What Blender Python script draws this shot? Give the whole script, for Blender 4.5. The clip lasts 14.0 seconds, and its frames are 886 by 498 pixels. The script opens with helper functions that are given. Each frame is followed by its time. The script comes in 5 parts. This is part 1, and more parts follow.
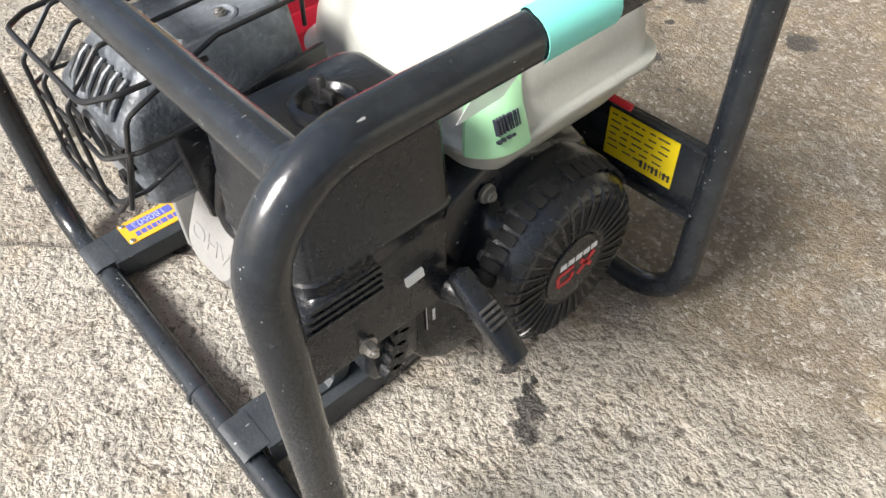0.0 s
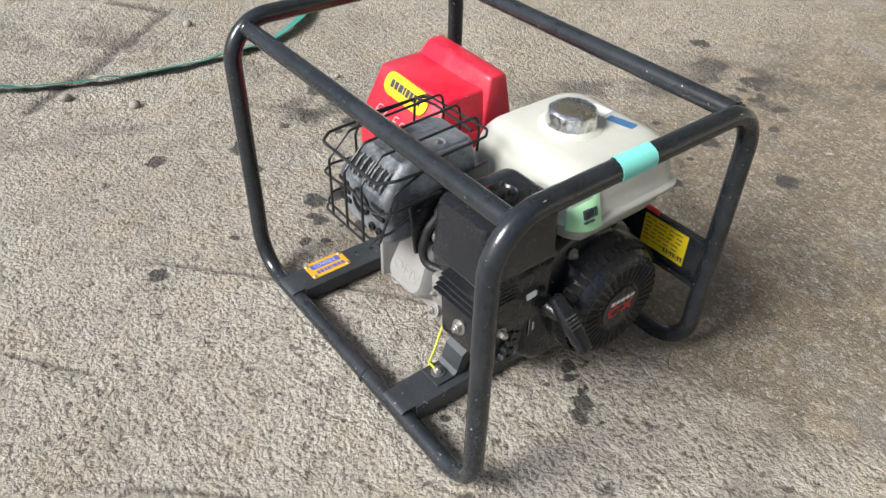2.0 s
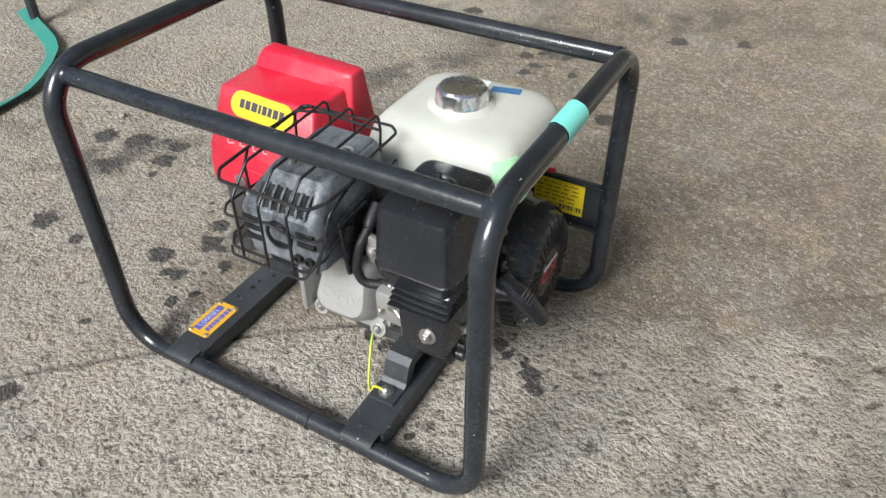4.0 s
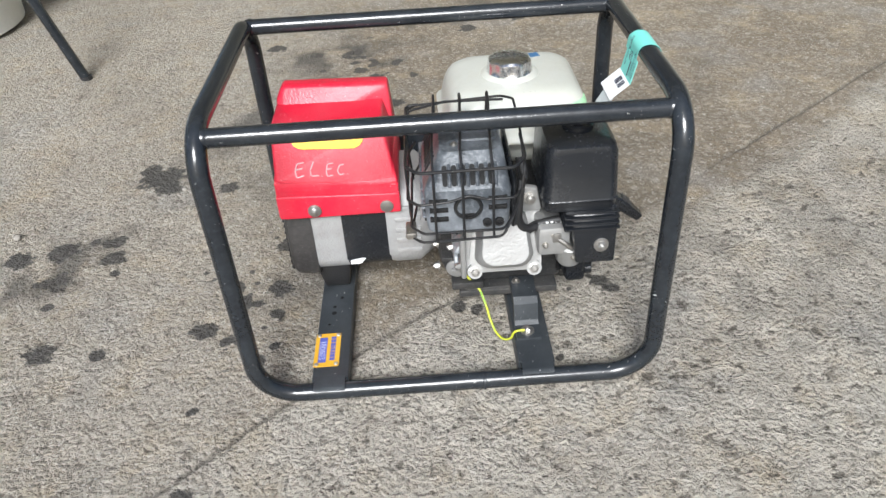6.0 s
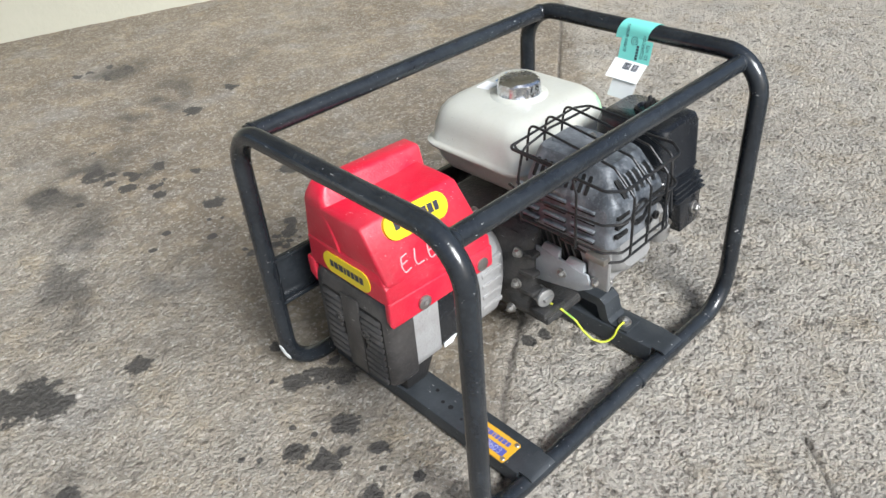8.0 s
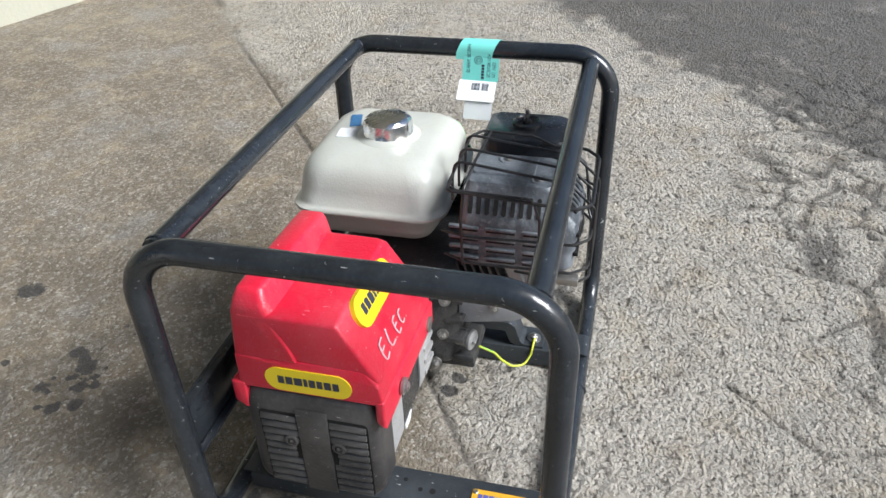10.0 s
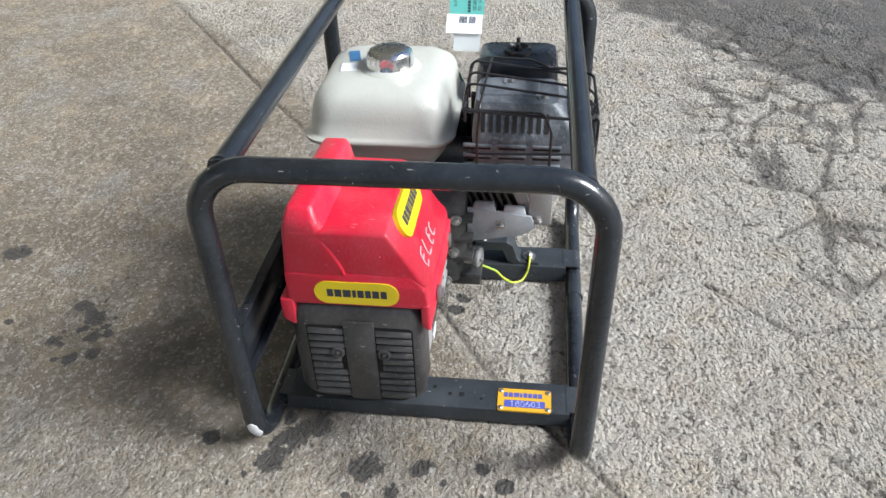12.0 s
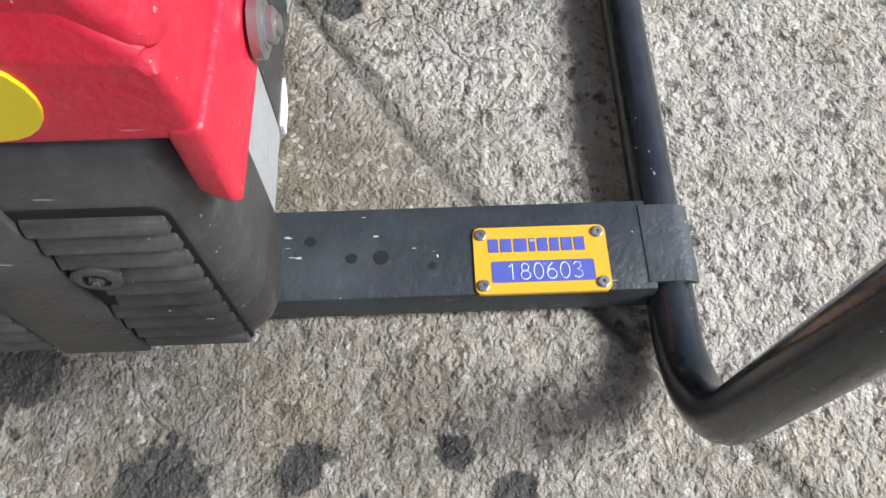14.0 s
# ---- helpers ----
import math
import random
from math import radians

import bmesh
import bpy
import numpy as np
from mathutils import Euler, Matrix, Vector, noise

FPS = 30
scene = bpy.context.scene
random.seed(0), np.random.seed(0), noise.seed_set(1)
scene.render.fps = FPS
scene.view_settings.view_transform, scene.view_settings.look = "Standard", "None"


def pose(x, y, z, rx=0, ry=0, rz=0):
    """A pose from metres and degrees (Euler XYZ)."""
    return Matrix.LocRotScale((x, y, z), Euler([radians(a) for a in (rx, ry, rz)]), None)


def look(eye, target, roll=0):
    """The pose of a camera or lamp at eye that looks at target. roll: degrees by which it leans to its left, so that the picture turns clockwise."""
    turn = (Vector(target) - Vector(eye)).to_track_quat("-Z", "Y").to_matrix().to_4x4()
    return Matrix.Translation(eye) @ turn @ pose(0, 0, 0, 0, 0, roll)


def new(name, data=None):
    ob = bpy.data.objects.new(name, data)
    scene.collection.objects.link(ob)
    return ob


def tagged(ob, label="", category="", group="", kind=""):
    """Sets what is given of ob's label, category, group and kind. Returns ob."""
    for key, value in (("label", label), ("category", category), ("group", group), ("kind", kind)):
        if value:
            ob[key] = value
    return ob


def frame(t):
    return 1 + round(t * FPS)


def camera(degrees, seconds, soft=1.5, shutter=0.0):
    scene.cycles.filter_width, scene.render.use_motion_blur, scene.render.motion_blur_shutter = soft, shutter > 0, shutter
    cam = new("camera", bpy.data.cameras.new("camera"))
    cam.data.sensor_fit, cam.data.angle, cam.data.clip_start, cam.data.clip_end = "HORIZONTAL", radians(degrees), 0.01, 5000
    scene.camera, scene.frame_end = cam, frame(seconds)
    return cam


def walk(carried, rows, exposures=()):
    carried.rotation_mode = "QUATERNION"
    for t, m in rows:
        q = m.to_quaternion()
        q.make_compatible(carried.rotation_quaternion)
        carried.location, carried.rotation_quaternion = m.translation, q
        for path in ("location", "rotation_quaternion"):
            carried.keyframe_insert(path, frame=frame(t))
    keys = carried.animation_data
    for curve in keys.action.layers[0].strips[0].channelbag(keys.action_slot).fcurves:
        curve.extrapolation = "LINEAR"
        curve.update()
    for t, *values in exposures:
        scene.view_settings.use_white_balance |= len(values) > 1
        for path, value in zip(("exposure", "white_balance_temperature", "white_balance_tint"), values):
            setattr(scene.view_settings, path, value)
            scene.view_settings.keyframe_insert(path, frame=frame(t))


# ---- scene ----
cam = camera(61.4, 14.0)
PATH = [
    (0, (0.522, -0.283, 0.646), (-0.521, 0.613, -0.807), -1.8),
    (0.5, (0.567, -0.344, 0.701), (-0.642, 0.548, -0.618), 1.7),
    (1, (0.664, -0.403, 0.784), (-0.595, 0.453, -0.514), 1.9),
    (1.5, (0.706, -0.49, 0.846), (-0.56, 0.393, -0.426), 1.5),
    (2, (0.713, -0.588, 0.871), (-0.507, 0.386, -0.379), 1.7),
    (2.5, (0.704, -0.637, 0.892), (-0.456, 0.415, -0.351), 1.7),
    (2.7, (0.701, -0.651, 0.893), (-0.44, 0.431, -0.344), 1.6),
    (4.8, (0.299, -0.725, 0.805), (-0.159, 0.757, -0.458), -2.3),
    (5, (0.232, -0.749, 0.803), (-0.163, 0.755, -0.456), -3.0),
    (5.5, (0.109, -0.856, 0.826), (-0.061, 0.717, -0.396), -3.0),
    (6, (-0.002, -0.99, 0.852), (0.014, 0.621, -0.334), -3.7),
    (6.5, (-0.19, -1.01, 0.875), (0.075, 0.6, -0.282), -3.8),
    (7, (-0.387, -0.932, 0.874), (0.132, 0.615, -0.282), -4.6),
    (7.5, (-0.521, -0.742, 0.845), (0.281, 0.672, -0.32), -5.1),
    (8, (-0.681, -0.618, 0.853), (0.405, 0.61, -0.293), -5.0),
    (8.5, (-0.784, -0.511, 0.861), (0.513, 0.508, -0.272), -4.9),
    (9, (-0.762, -0.387, 0.836), (0.705, 0.397, -0.274), -3.8),
    (9.2, (-0.76, -0.35, 0.832), (0.751, 0.349, -0.275), -3.6),
    (11.3, (-0.873, -0.126, 0.84), (0.748, 0.101, -0.309), -0.9),
    (11.5, (-0.889, -0.131, 0.831), (0.733, 0.102, -0.316), -1.7),
    (12, (-0.89, -0.114, 0.825), (0.695, 0.097, -0.376), -1.9),
    (12.5, (-0.797, -0.095, 0.788), (0.711, 0.087, -0.512), -3.0),
    (13, (-0.518, -0.078, 0.607), (0.769, 0.05, -0.919), -5.1),
    (13.5, (-0.365, -0.059, 0.428), (0.633, -0.028, -1.305), -3.0),
    (14, (-0.353, -0.065, 0.406), (0.503, -0.104, -1.402), 0.4),
]
walk(cam, [(t, look(eye, target, roll)) for t, eye, target, roll in PATH],
     exposures=[(0, 1.0, 6450, 10), (0.5, 0.72, 6400, 10), (1, 0.56, 6350, 10), (2.5, 0.44, 6250, 9), (5, 0.26, 6050, 8), (7, 0.45, 6000, 8), (9, 0.37, 5950, 8), (12, 0.49, 5850, 8), (13.2, 0.55, 6100, 8), (14, 0.62, 5850, 8)])

# ---- world, sun, exposure ----
world = bpy.data.worlds.new("world")
scene.world = world
world.use_nodes = True
_n = world.node_tree.nodes
sky = _n.new("ShaderNodeTexSky")
sky.sky_type, sky.sun_disc = "NISHITA", False
sky.sun_elevation, sky.sun_rotation = radians(39.4), radians(188.5)
sky.air_density, sky.dust_density = 1.0, 4.0
_n["Background"].inputs[1].default_value = 0.088
world.node_tree.links.new(sky.outputs[0], _n["Background"].inputs[0])
sun = new("sun", bpy.data.lights.new("sun", "SUN"))
sun.data.energy, sun.data.angle, sun.data.color = 4.9, radians(23), (1.0, 0.98, 0.95)
sun.matrix_world = look((-0.35, -2.35, 1.95), (0, 0, 0))


# ---- materials ----
class Mat:
    """A node material with a few shorthands."""

    def __init__(self, name, color=(0.5, 0.5, 0.5), rough=0.5, metal=0.0):
        self.m = bpy.data.materials.new(name)
        self.m.use_nodes = True
        self.t = self.m.node_tree
        self.b = self.t.nodes["Principled BSDF"]
        self.b.inputs["Base Color"].default_value = (*color, 1)
        self.b.inputs["Roughness"].default_value = rough
        self.b.inputs["Metallic"].default_value = metal
        self.pos = self.node("ShaderNodeTexCoord").outputs["Object"]

    def node(self, kind, **kw):
        n = self.t.nodes.new(kind)
        for k, v in kw.items():
            if k in n.inputs:
                self.put(v, n.inputs[k])
            else:
                setattr(n, k, v)
        return n

    def put(self, v, socket):
        if isinstance(v, bpy.types.NodeSocket):
            self.t.links.new(v, socket)
        else:
            socket.default_value = v

    def noise(self, scale, detail=4.0, rough=0.55, vec=None):
        return self.node("ShaderNodeTexNoise", Vector=vec or self.pos, Scale=scale, Detail=detail, Roughness=rough).outputs["Fac"]

    def cells(self, scale, out="Distance", feature="F1", vec=None):
        n = self.node("ShaderNodeTexVoronoi", Vector=vec or self.pos, Scale=scale)
        n.feature = feature
        return n.outputs[out]

    def ramp(self, fac, lo, hi, a=0.0, b=1.0):
        n = self.node("ShaderNodeMapRange", **{"Value": fac, "From Min": lo, "From Max": hi, "To Min": a, "To Max": b})
        return n.outputs["Result"]

    def math(self, op, a, b=0.0):
        n = self.node("ShaderNodeMath")
        n.operation = op
        self.put(a, n.inputs[0]), self.put(b, n.inputs[1])
        return n.outputs[0]

    def mix(self, fac, a, b, blend="MIX"):
        n = self.node("ShaderNodeMix")
        n.data_type, n.blend_type = "RGBA", blend
        self.put(fac, n.inputs[0])
        self.put(a if isinstance(a, bpy.types.NodeSocket) else (*a, 1), n.inputs[6])
        self.put(b if isinstance(b, bpy.types.NodeSocket) else (*b, 1), n.inputs[7])
        return n.outputs[2]

    def color(self, v):
        self.put(v, self.b.inputs["Base Color"])

    def rough(self, v):
        self.put(v, self.b.inputs["Roughness"])

    def bump(self, height, dist, strength=1.0, normal=None):
        n = self.node("ShaderNodeBump", Height=height, Distance=dist, Strength=strength)
        if normal:
            self.put(normal, n.inputs["Normal"])
        self.t.links.new(n.outputs[0], self.b.inputs["Normal"])
        return n.outputs[0]


def worn(name, base, rough, dust, speck, amount=0.3, specks=0.0, metal=0.0, grain=0.0004, scale=1.0):
    """A coated surface with soft dust, small chips and a fine grain."""
    m = Mat(name, base, rough, metal)
    soft = m.noise(14 * scale, 5, 0.65)
    fine = m.noise(160 * scale, 3, 0.6)
    c = m.mix(m.math("MULTIPLY", m.ramp(soft, 0.42, 0.75), amount), base, dust)
    c = m.mix(m.math("MULTIPLY", m.ramp(fine, 0.5, 0.8), amount * 0.6), c, dust)
    if specks:
        chips = m.math("GREATER_THAN", m.math("ADD", m.noise(210 * scale, 4, 0.65), m.math("MULTIPLY", m.noise(26, 3), 0.5)), 1.03 - 0.03 * specks)
        scr = m.node("ShaderNodeMapping", Vector=m.pos, Scale=(300, 60, 420))
        lines = m.math("GREATER_THAN", m.noise(1.0, 2, 0.5, scr.outputs[0]), 0.76 - 0.02 * specks)
        c = m.mix(m.math("MAXIMUM", chips, m.math("MULTIPLY", lines, 0.5)), c, speck)
    m.color(c)
    m.rough(m.ramp(m.math("ADD", soft, m.math("MULTIPLY", fine, 0.6)), 0.4, 1.2, rough - 0.06, rough + 0.12))
    m.bump(m.math("ADD", m.noise(300 * scale, 2), m.math("MULTIPLY", soft, 2.0)), grain)
    return m


PAINT = worn("black_gloss_paint", (0.013, 0.0155, 0.019), 0.17, (0.07, 0.08, 0.09), (0.55, 0.55, 0.53), 0.24, 0.75, grain=0.00012)
CHANNEL = worn("black_channel_paint", (0.022, 0.026, 0.030), 0.42, (0.09, 0.098, 0.106), (0.6, 0.6, 0.57), 0.3, 1.1)
BLACK = worn("black_plastic", (0.0105, 0.0118, 0.0142), 0.22, (0.03, 0.032, 0.036), (0.25, 0.25, 0.25), 0.16, 0.35, grain=0.0002)
BELL = worn("scuffed_black_plastic", (0.027, 0.0255, 0.0255), 0.38, (0.16, 0.152, 0.145), (0.5, 0.5, 0.48), 0.38, 1.0)
# near-black, painted as the shade inside slots, holes and vents
DARK = Mat("opening_shade", (0.004, 0.004, 0.004), 0.8).m
RED = worn("red_plastic", (0.55, 0.009, 0.034), 0.36, (0.52, 0.13, 0.15), (0.8, 0.42, 0.44), 0.27, 1.0, grain=0.0005)
WHITE = worn("white_tank_plastic", (0.475, 0.48, 0.435), 0.33, (0.37, 0.355, 0.29), (0.2, 0.19, 0.17), 0.28, 0.14, grain=0.0003)
WHITE.b.inputs["Subsurface Weight"].default_value = 0.15
WHITE.b.inputs["Subsurface Radius"].default_value = (0.01, 0.009, 0.007)
CHROME = worn("chrome", (0.78, 0.79, 0.81), 0.22, (0.5, 0.48, 0.44), (0.3, 0.3, 0.3), 0.3, 0.1, 1.0, 0.0001)
ALLOY = worn("cast_aluminium", (0.36, 0.36, 0.355), 0.4, (0.25, 0.24, 0.22), (0.6, 0.6, 0.6), 0.45, 0.2, 0.55, 0.0004)
ALTGREY = worn("grey_alternator_casting", (0.36, 0.36, 0.36), 0.5, (0.2, 0.18, 0.16), (0.6, 0.6, 0.6), 0.45, 0.3, 0.3, 0.001)
BLOCK = worn("dark_engine_casting", (0.032, 0.033, 0.034), 0.42, (0.15, 0.135, 0.12), (0.4, 0.4, 0.4), 0.5, 0.5, 0.2, 0.0014)
HEAT = worn("heat_faded_black_cover", (0.06, 0.068, 0.078), 0.42, (0.29, 0.31, 0.335), (0.45, 0.46, 0.47), 0.8, 0.4, 0.1, 0.0006)
SHEET = worn("grey_sheet_steel", (0.31, 0.33, 0.345), 0.38, (0.46, 0.475, 0.48), (0.55, 0.55, 0.55), 0.6, 0.6, 0.3, 0.0004)
WIRE = worn("dark_wire", (0.018, 0.019, 0.021), 0.4, (0.075, 0.065, 0.055), (0.3, 0.3, 0.3), 0.35, 0.2, 0.4, 0.0002)
STEEL = worn("zinc_steel", (0.40, 0.395, 0.385), 0.35, (0.3, 0.25, 0.18), (0.8, 0.8, 0.8), 0.5, 0.2, 0.9, 0.0003)
RUBBER = worn("black_rubber", (0.011, 0.011, 0.012), 0.5, (0.06, 0.057, 0.055), (0.2, 0.2, 0.2), 0.2, 0.1)
YELLOW = worn("yellow_sticker", (0.78, 0.6, 0.006), 0.4, (0.6, 0.45, 0.1), (0.3, 0.22, 0.05), 0.12, 0.1, grain=0.0001)
PLATE = worn("yellow_enamel_plate", (0.6, 0.33, 0.02), 0.35, (0.5, 0.35, 0.1), (0.15, 0.1, 0.05), 0.3, 0.4, grain=0.0002)
BLUE = worn("blue_enamel", (0.07, 0.085, 0.33), 0.4, (0.2, 0.2, 0.3), (0.5, 0.5, 0.5), 0.2, 0.2, grain=0.0001)
INK = Mat("dark_ink", (0.03, 0.032, 0.05), 0.5).m
ENGRAVE = Mat("engraved_line", (0.5, 0.53, 0.66), 0.4).m
GREENST = worn("pale_green_sticker", (0.36, 0.66, 0.38), 0.4, (0.5, 0.6, 0.45), (0.3, 0.4, 0.3), 0.15, 0.1, grain=0.0001)
TEAL = worn("teal_label", (0.2, 0.66, 0.58), 0.4, (0.4, 0.7, 0.62), (0.3, 0.5, 0.45), 0.12, 0.05, grain=0.0001)
PAPER = worn("white_label", (0.75, 0.76, 0.76), 0.5, (0.6, 0.6, 0.58), (0.4, 0.4, 0.4), 0.15, 0.05, grain=0.0002)
LINER = worn("clear_label_tail", (0.72, 0.74, 0.75), 0.35, (0.6, 0.6, 0.6), (0.5, 0.5, 0.5), 0.1, 0.05, grain=0.0003)
LINER.b.inputs["Alpha"].default_value = 0.6
CABLE = worn("yellow_green_cable", (0.52, 0.52, 0.035), 0.4, (0.3, 0.5, 0.05), (0.2, 0.4, 0.05), 0.5, 0.2)
GREENCABLE = Mat("green_stripe", (0.06, 0.35, 0.08), 0.4).m
CHALK = worn("white_marker", (0.66, 0.52, 0.54), 0.7, (0.62, 0.1, 0.13), (0.6, 0.05, 0.08), 0.7, 1.2)
BADGE = worn("badge_black", (0.01, 0.01, 0.011), 0.25, (0.04, 0.04, 0.04), (0.3, 0.3, 0.3), 0.2, 0.3)
BADGERED = Mat("badge_red", (0.55, 0.02, 0.03), 0.35).m
BADGEWHITE = Mat("badge_white", (0.75, 0.75, 0.75), 0.35).m
SKYBLUE = worn("blue_fuel_sticker", (0.04, 0.13, 0.27), 0.4, (0.25, 0.33, 0.4), (0.6, 0.6, 0.6), 0.3, 0.2)
STRAPGREEN = worn("green_webbing", (0.02, 0.19, 0.15), 0.7, (0.12, 0.22, 0.18), (0.3, 0.35, 0.3), 0.4, 0.2, grain=0.0012)
PLASTER = worn("pale_wall_paint", (0.46, 0.45, 0.37), 0.7, (0.4, 0.395, 0.32), (0.4, 0.4, 0.33), 0.4, 0.3, grain=0.002, scale=0.2)
BARREL = worn("white_barrel_plastic", (0.68, 0.68, 0.64), 0.5, (0.45, 0.43, 0.38), (0.3, 0.3, 0.28), 0.3, 0.3, scale=0.3)
PEBBLE = worn("grey_pebble", (0.28, 0.26, 0.23), 0.8, (0.18, 0.16, 0.14), (0.4, 0.38, 0.34), 0.6, 0.3, grain=0.001)


def ground_material():
    """Worn concrete: coarse open mortar on one side, dusty trowelled brown slab on the other."""
    m = Mat("rough_concrete", (0.3, 0.26, 0.22), 0.9)
    soft = m.node("ShaderNodeAttribute", attribute_name="stain_shade").outputs["Fac"]
    spot = m.node("ShaderNodeAttribute", attribute_name="spot").outputs["Fac"]
    tan = m.node("ShaderNodeAttribute", attribute_name="smooth").outputs["Fac"]
    crack = m.node("ShaderNodeAttribute", attribute_name="crack").outputs["Fac"]

    def warped(scale, amount):
        wn = m.node("ShaderNodeTexNoise", Vector=m.pos, Scale=scale, Detail=3.0)
        sc = m.node("ShaderNodeVectorMath", operation="SCALE", Scale=amount)
        m.put(wn.outputs["Color"], sc.inputs[0])
        add = m.node("ShaderNodeVectorMath", operation="ADD")
        m.put(m.pos, add.inputs[0])
        m.put(sc.outputs[0], add.inputs[1])
        return add.outputs[0]

    wv = warped(70.0, 0.012)
    big, mid, fine = m.noise(2.2, 6, 0.6), m.noise(17, 6, 0.62), m.noise(120, 5, 0.62)
    grit, lumps = m.noise(430, 4, 0.7), m.noise(46, 5, 0.6)
    open_side = m.math("SUBTRACT", 1.0, m.math("MULTIPLY", tan, 0.72))
    stones = m.node("ShaderNodeTexVoronoi", Vector=wv, Scale=115.0)
    tone = m.node("ShaderNodeSeparateColor", Color=stones.outputs["Color"]).outputs[0]
    chips = m.node("ShaderNodeTexVoronoi", Vector=wv, Scale=270.0)
    chip_tone = m.node("ShaderNodeSeparateColor", Color=chips.outputs["Color"]).outputs[0]
    # hairline cracks that come and go
    hair = m.cells(5.5, "Distance", "DISTANCE_TO_EDGE", warped(22.0, 0.05))
    hair = m.math("MULTIPLY", m.ramp(hair, 0.009, 0.002), m.ramp(m.noise(3.1, 3), 0.52, 0.6))
    hair = m.math("MULTIPLY", hair, open_side)
    # colour: pale mortar or brown slab, mottled, with grains
    rough_c = m.mix(m.ramp(big, 0.35, 0.68), (0.50, 0.452, 0.38), (0.615, 0.567, 0.485))
    smooth_c = m.mix(m.ramp(big, 0.35, 0.68), (0.172, 0.138, 0.097), (0.24, 0.199, 0.146))
    c = m.mix(tan, rough_c, smooth_c)
    c = m.mix(m.ramp(mid, 0.5, 0.72, 0, 0.45), c, (0.2, 0.17, 0.13))
    c = m.mix(m.ramp(m.noise(7.5, 6, 0.68), 0.52, 0.68, 0, 0.4), c, (0.22, 0.187, 0.145))
    c = m.mix(m.ramp(m.noise(9.3, 5, 0.65), 0.5, 0.68, 0, 0.5), c, (0.44, 0.35, 0.225))
    c = m.mix(m.ramp(m.noise(4.1, 5, 0.6), 0.53, 0.68, 0, 0.4), c, (0.33, 0.325, 0.315))
    c = m.mix(m.ramp(tone, 0.6, 1.0, 0, 0.28), c, (0.62, 0.585, 0.52))
    c = m.mix(m.ramp(tone, 0.3, 0.0, 0, 0.28), c, (0.2, 0.178, 0.15))
    c = m.mix(m.ramp(chip_tone, 0.86, 1.0, 0, 0.5), c, (0.7, 0.67, 0.61))
    c = m.mix(m.ramp(chip_tone, 0.1, 0.0, 0, 0.4), c, (0.13, 0.115, 0.095))
    # darker tone in the hollows between the grains
    hollow = m.math("MULTIPLY", m.ramp(fine, 0.43, 0.36, 0, 0.75), open_side)
    c = m.mix(hollow, c, (0.085, 0.072, 0.057))
    pits = m.math("MULTIPLY", m.ramp(lumps, 0.405, 0.34, 0, 0.8), open_side)
    c = m.mix(pits, c, (0.1, 0.084, 0.066))
    c = m.mix(m.ramp(grit, 0.4, 0.33, 0, 0.5), c, (0.11, 0.095, 0.078))
    c = m.mix(m.math("MULTIPLY", hair, 0.16), c, (0.07, 0.06, 0.05))
    # oil drops with ragged edges, faint smears, and the painted soft shade
    ragged = m.math("ADD", m.math("MULTIPLY", m.math("SUBTRACT", m.noise(48, 5, 0.65), 0.5), 1.9), m.math("MULTIPLY", m.math("SUBTRACT", grit, 0.5), 0.35))
    drop = m.ramp(m.math("ADD", spot, ragged), 0.0, 0.16)
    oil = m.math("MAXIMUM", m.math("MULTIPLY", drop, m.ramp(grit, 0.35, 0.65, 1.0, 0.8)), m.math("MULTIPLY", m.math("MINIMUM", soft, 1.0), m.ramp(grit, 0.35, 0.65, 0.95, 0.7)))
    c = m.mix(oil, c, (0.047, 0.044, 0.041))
    c = m.mix(m.math("MULTIPLY", crack, 0.68), c, (0.06, 0.052, 0.045))
    m.color(c)
    m.rough(m.ramp(oil, 0, 1, 0.9, 0.68))
    grains = m.math("MULTIPLY", m.ramp(stones.outputs["Distance"], 0.0, 0.75, 1, 0), 0.32)
    coarse = m.math("ADD", grains, m.math("MULTIPLY", m.ramp(lumps, 0.32, 0.52), 0.5))
    coarse = m.math("ADD", coarse, m.math("MULTIPLY", m.ramp(fine, 0.34, 0.6), 0.55))
    coarse = m.math("SUBTRACT", m.math("MULTIPLY", coarse, open_side), m.math("MULTIPLY", hair, 0.25))
    h = m.math("ADD", coarse, m.math("MULTIPLY", m.ramp(chips.outputs["Distance"], 0.0, 0.7, 1, 0), 0.12))
    h = m.math("ADD", h, m.math("MULTIPLY", grit, 0.3))
    m.bump(h, 0.0125, 1.0)
    return m.m


# ---- mesh helpers ----
def material(x):
    return x.m if isinstance(x, Mat) else x


def part(name, bm, mat, parent=None, label="", angle=38):
    """Links a bmesh as one mesh object under a thing or a part."""
    bmesh.ops.recalc_face_normals(bm, faces=bm.faces)
    me = bpy.data.meshes.new(name)
    for f in bm.faces:
        f.smooth = True
    bm.to_mesh(me)
    bm.free()
    me.set_sharp_from_angle(angle=radians(angle))
    me.materials.append(material(mat))
    ob = new(name, me)
    ob.parent = parent
    if label:
        ob["label"] = label
    return ob


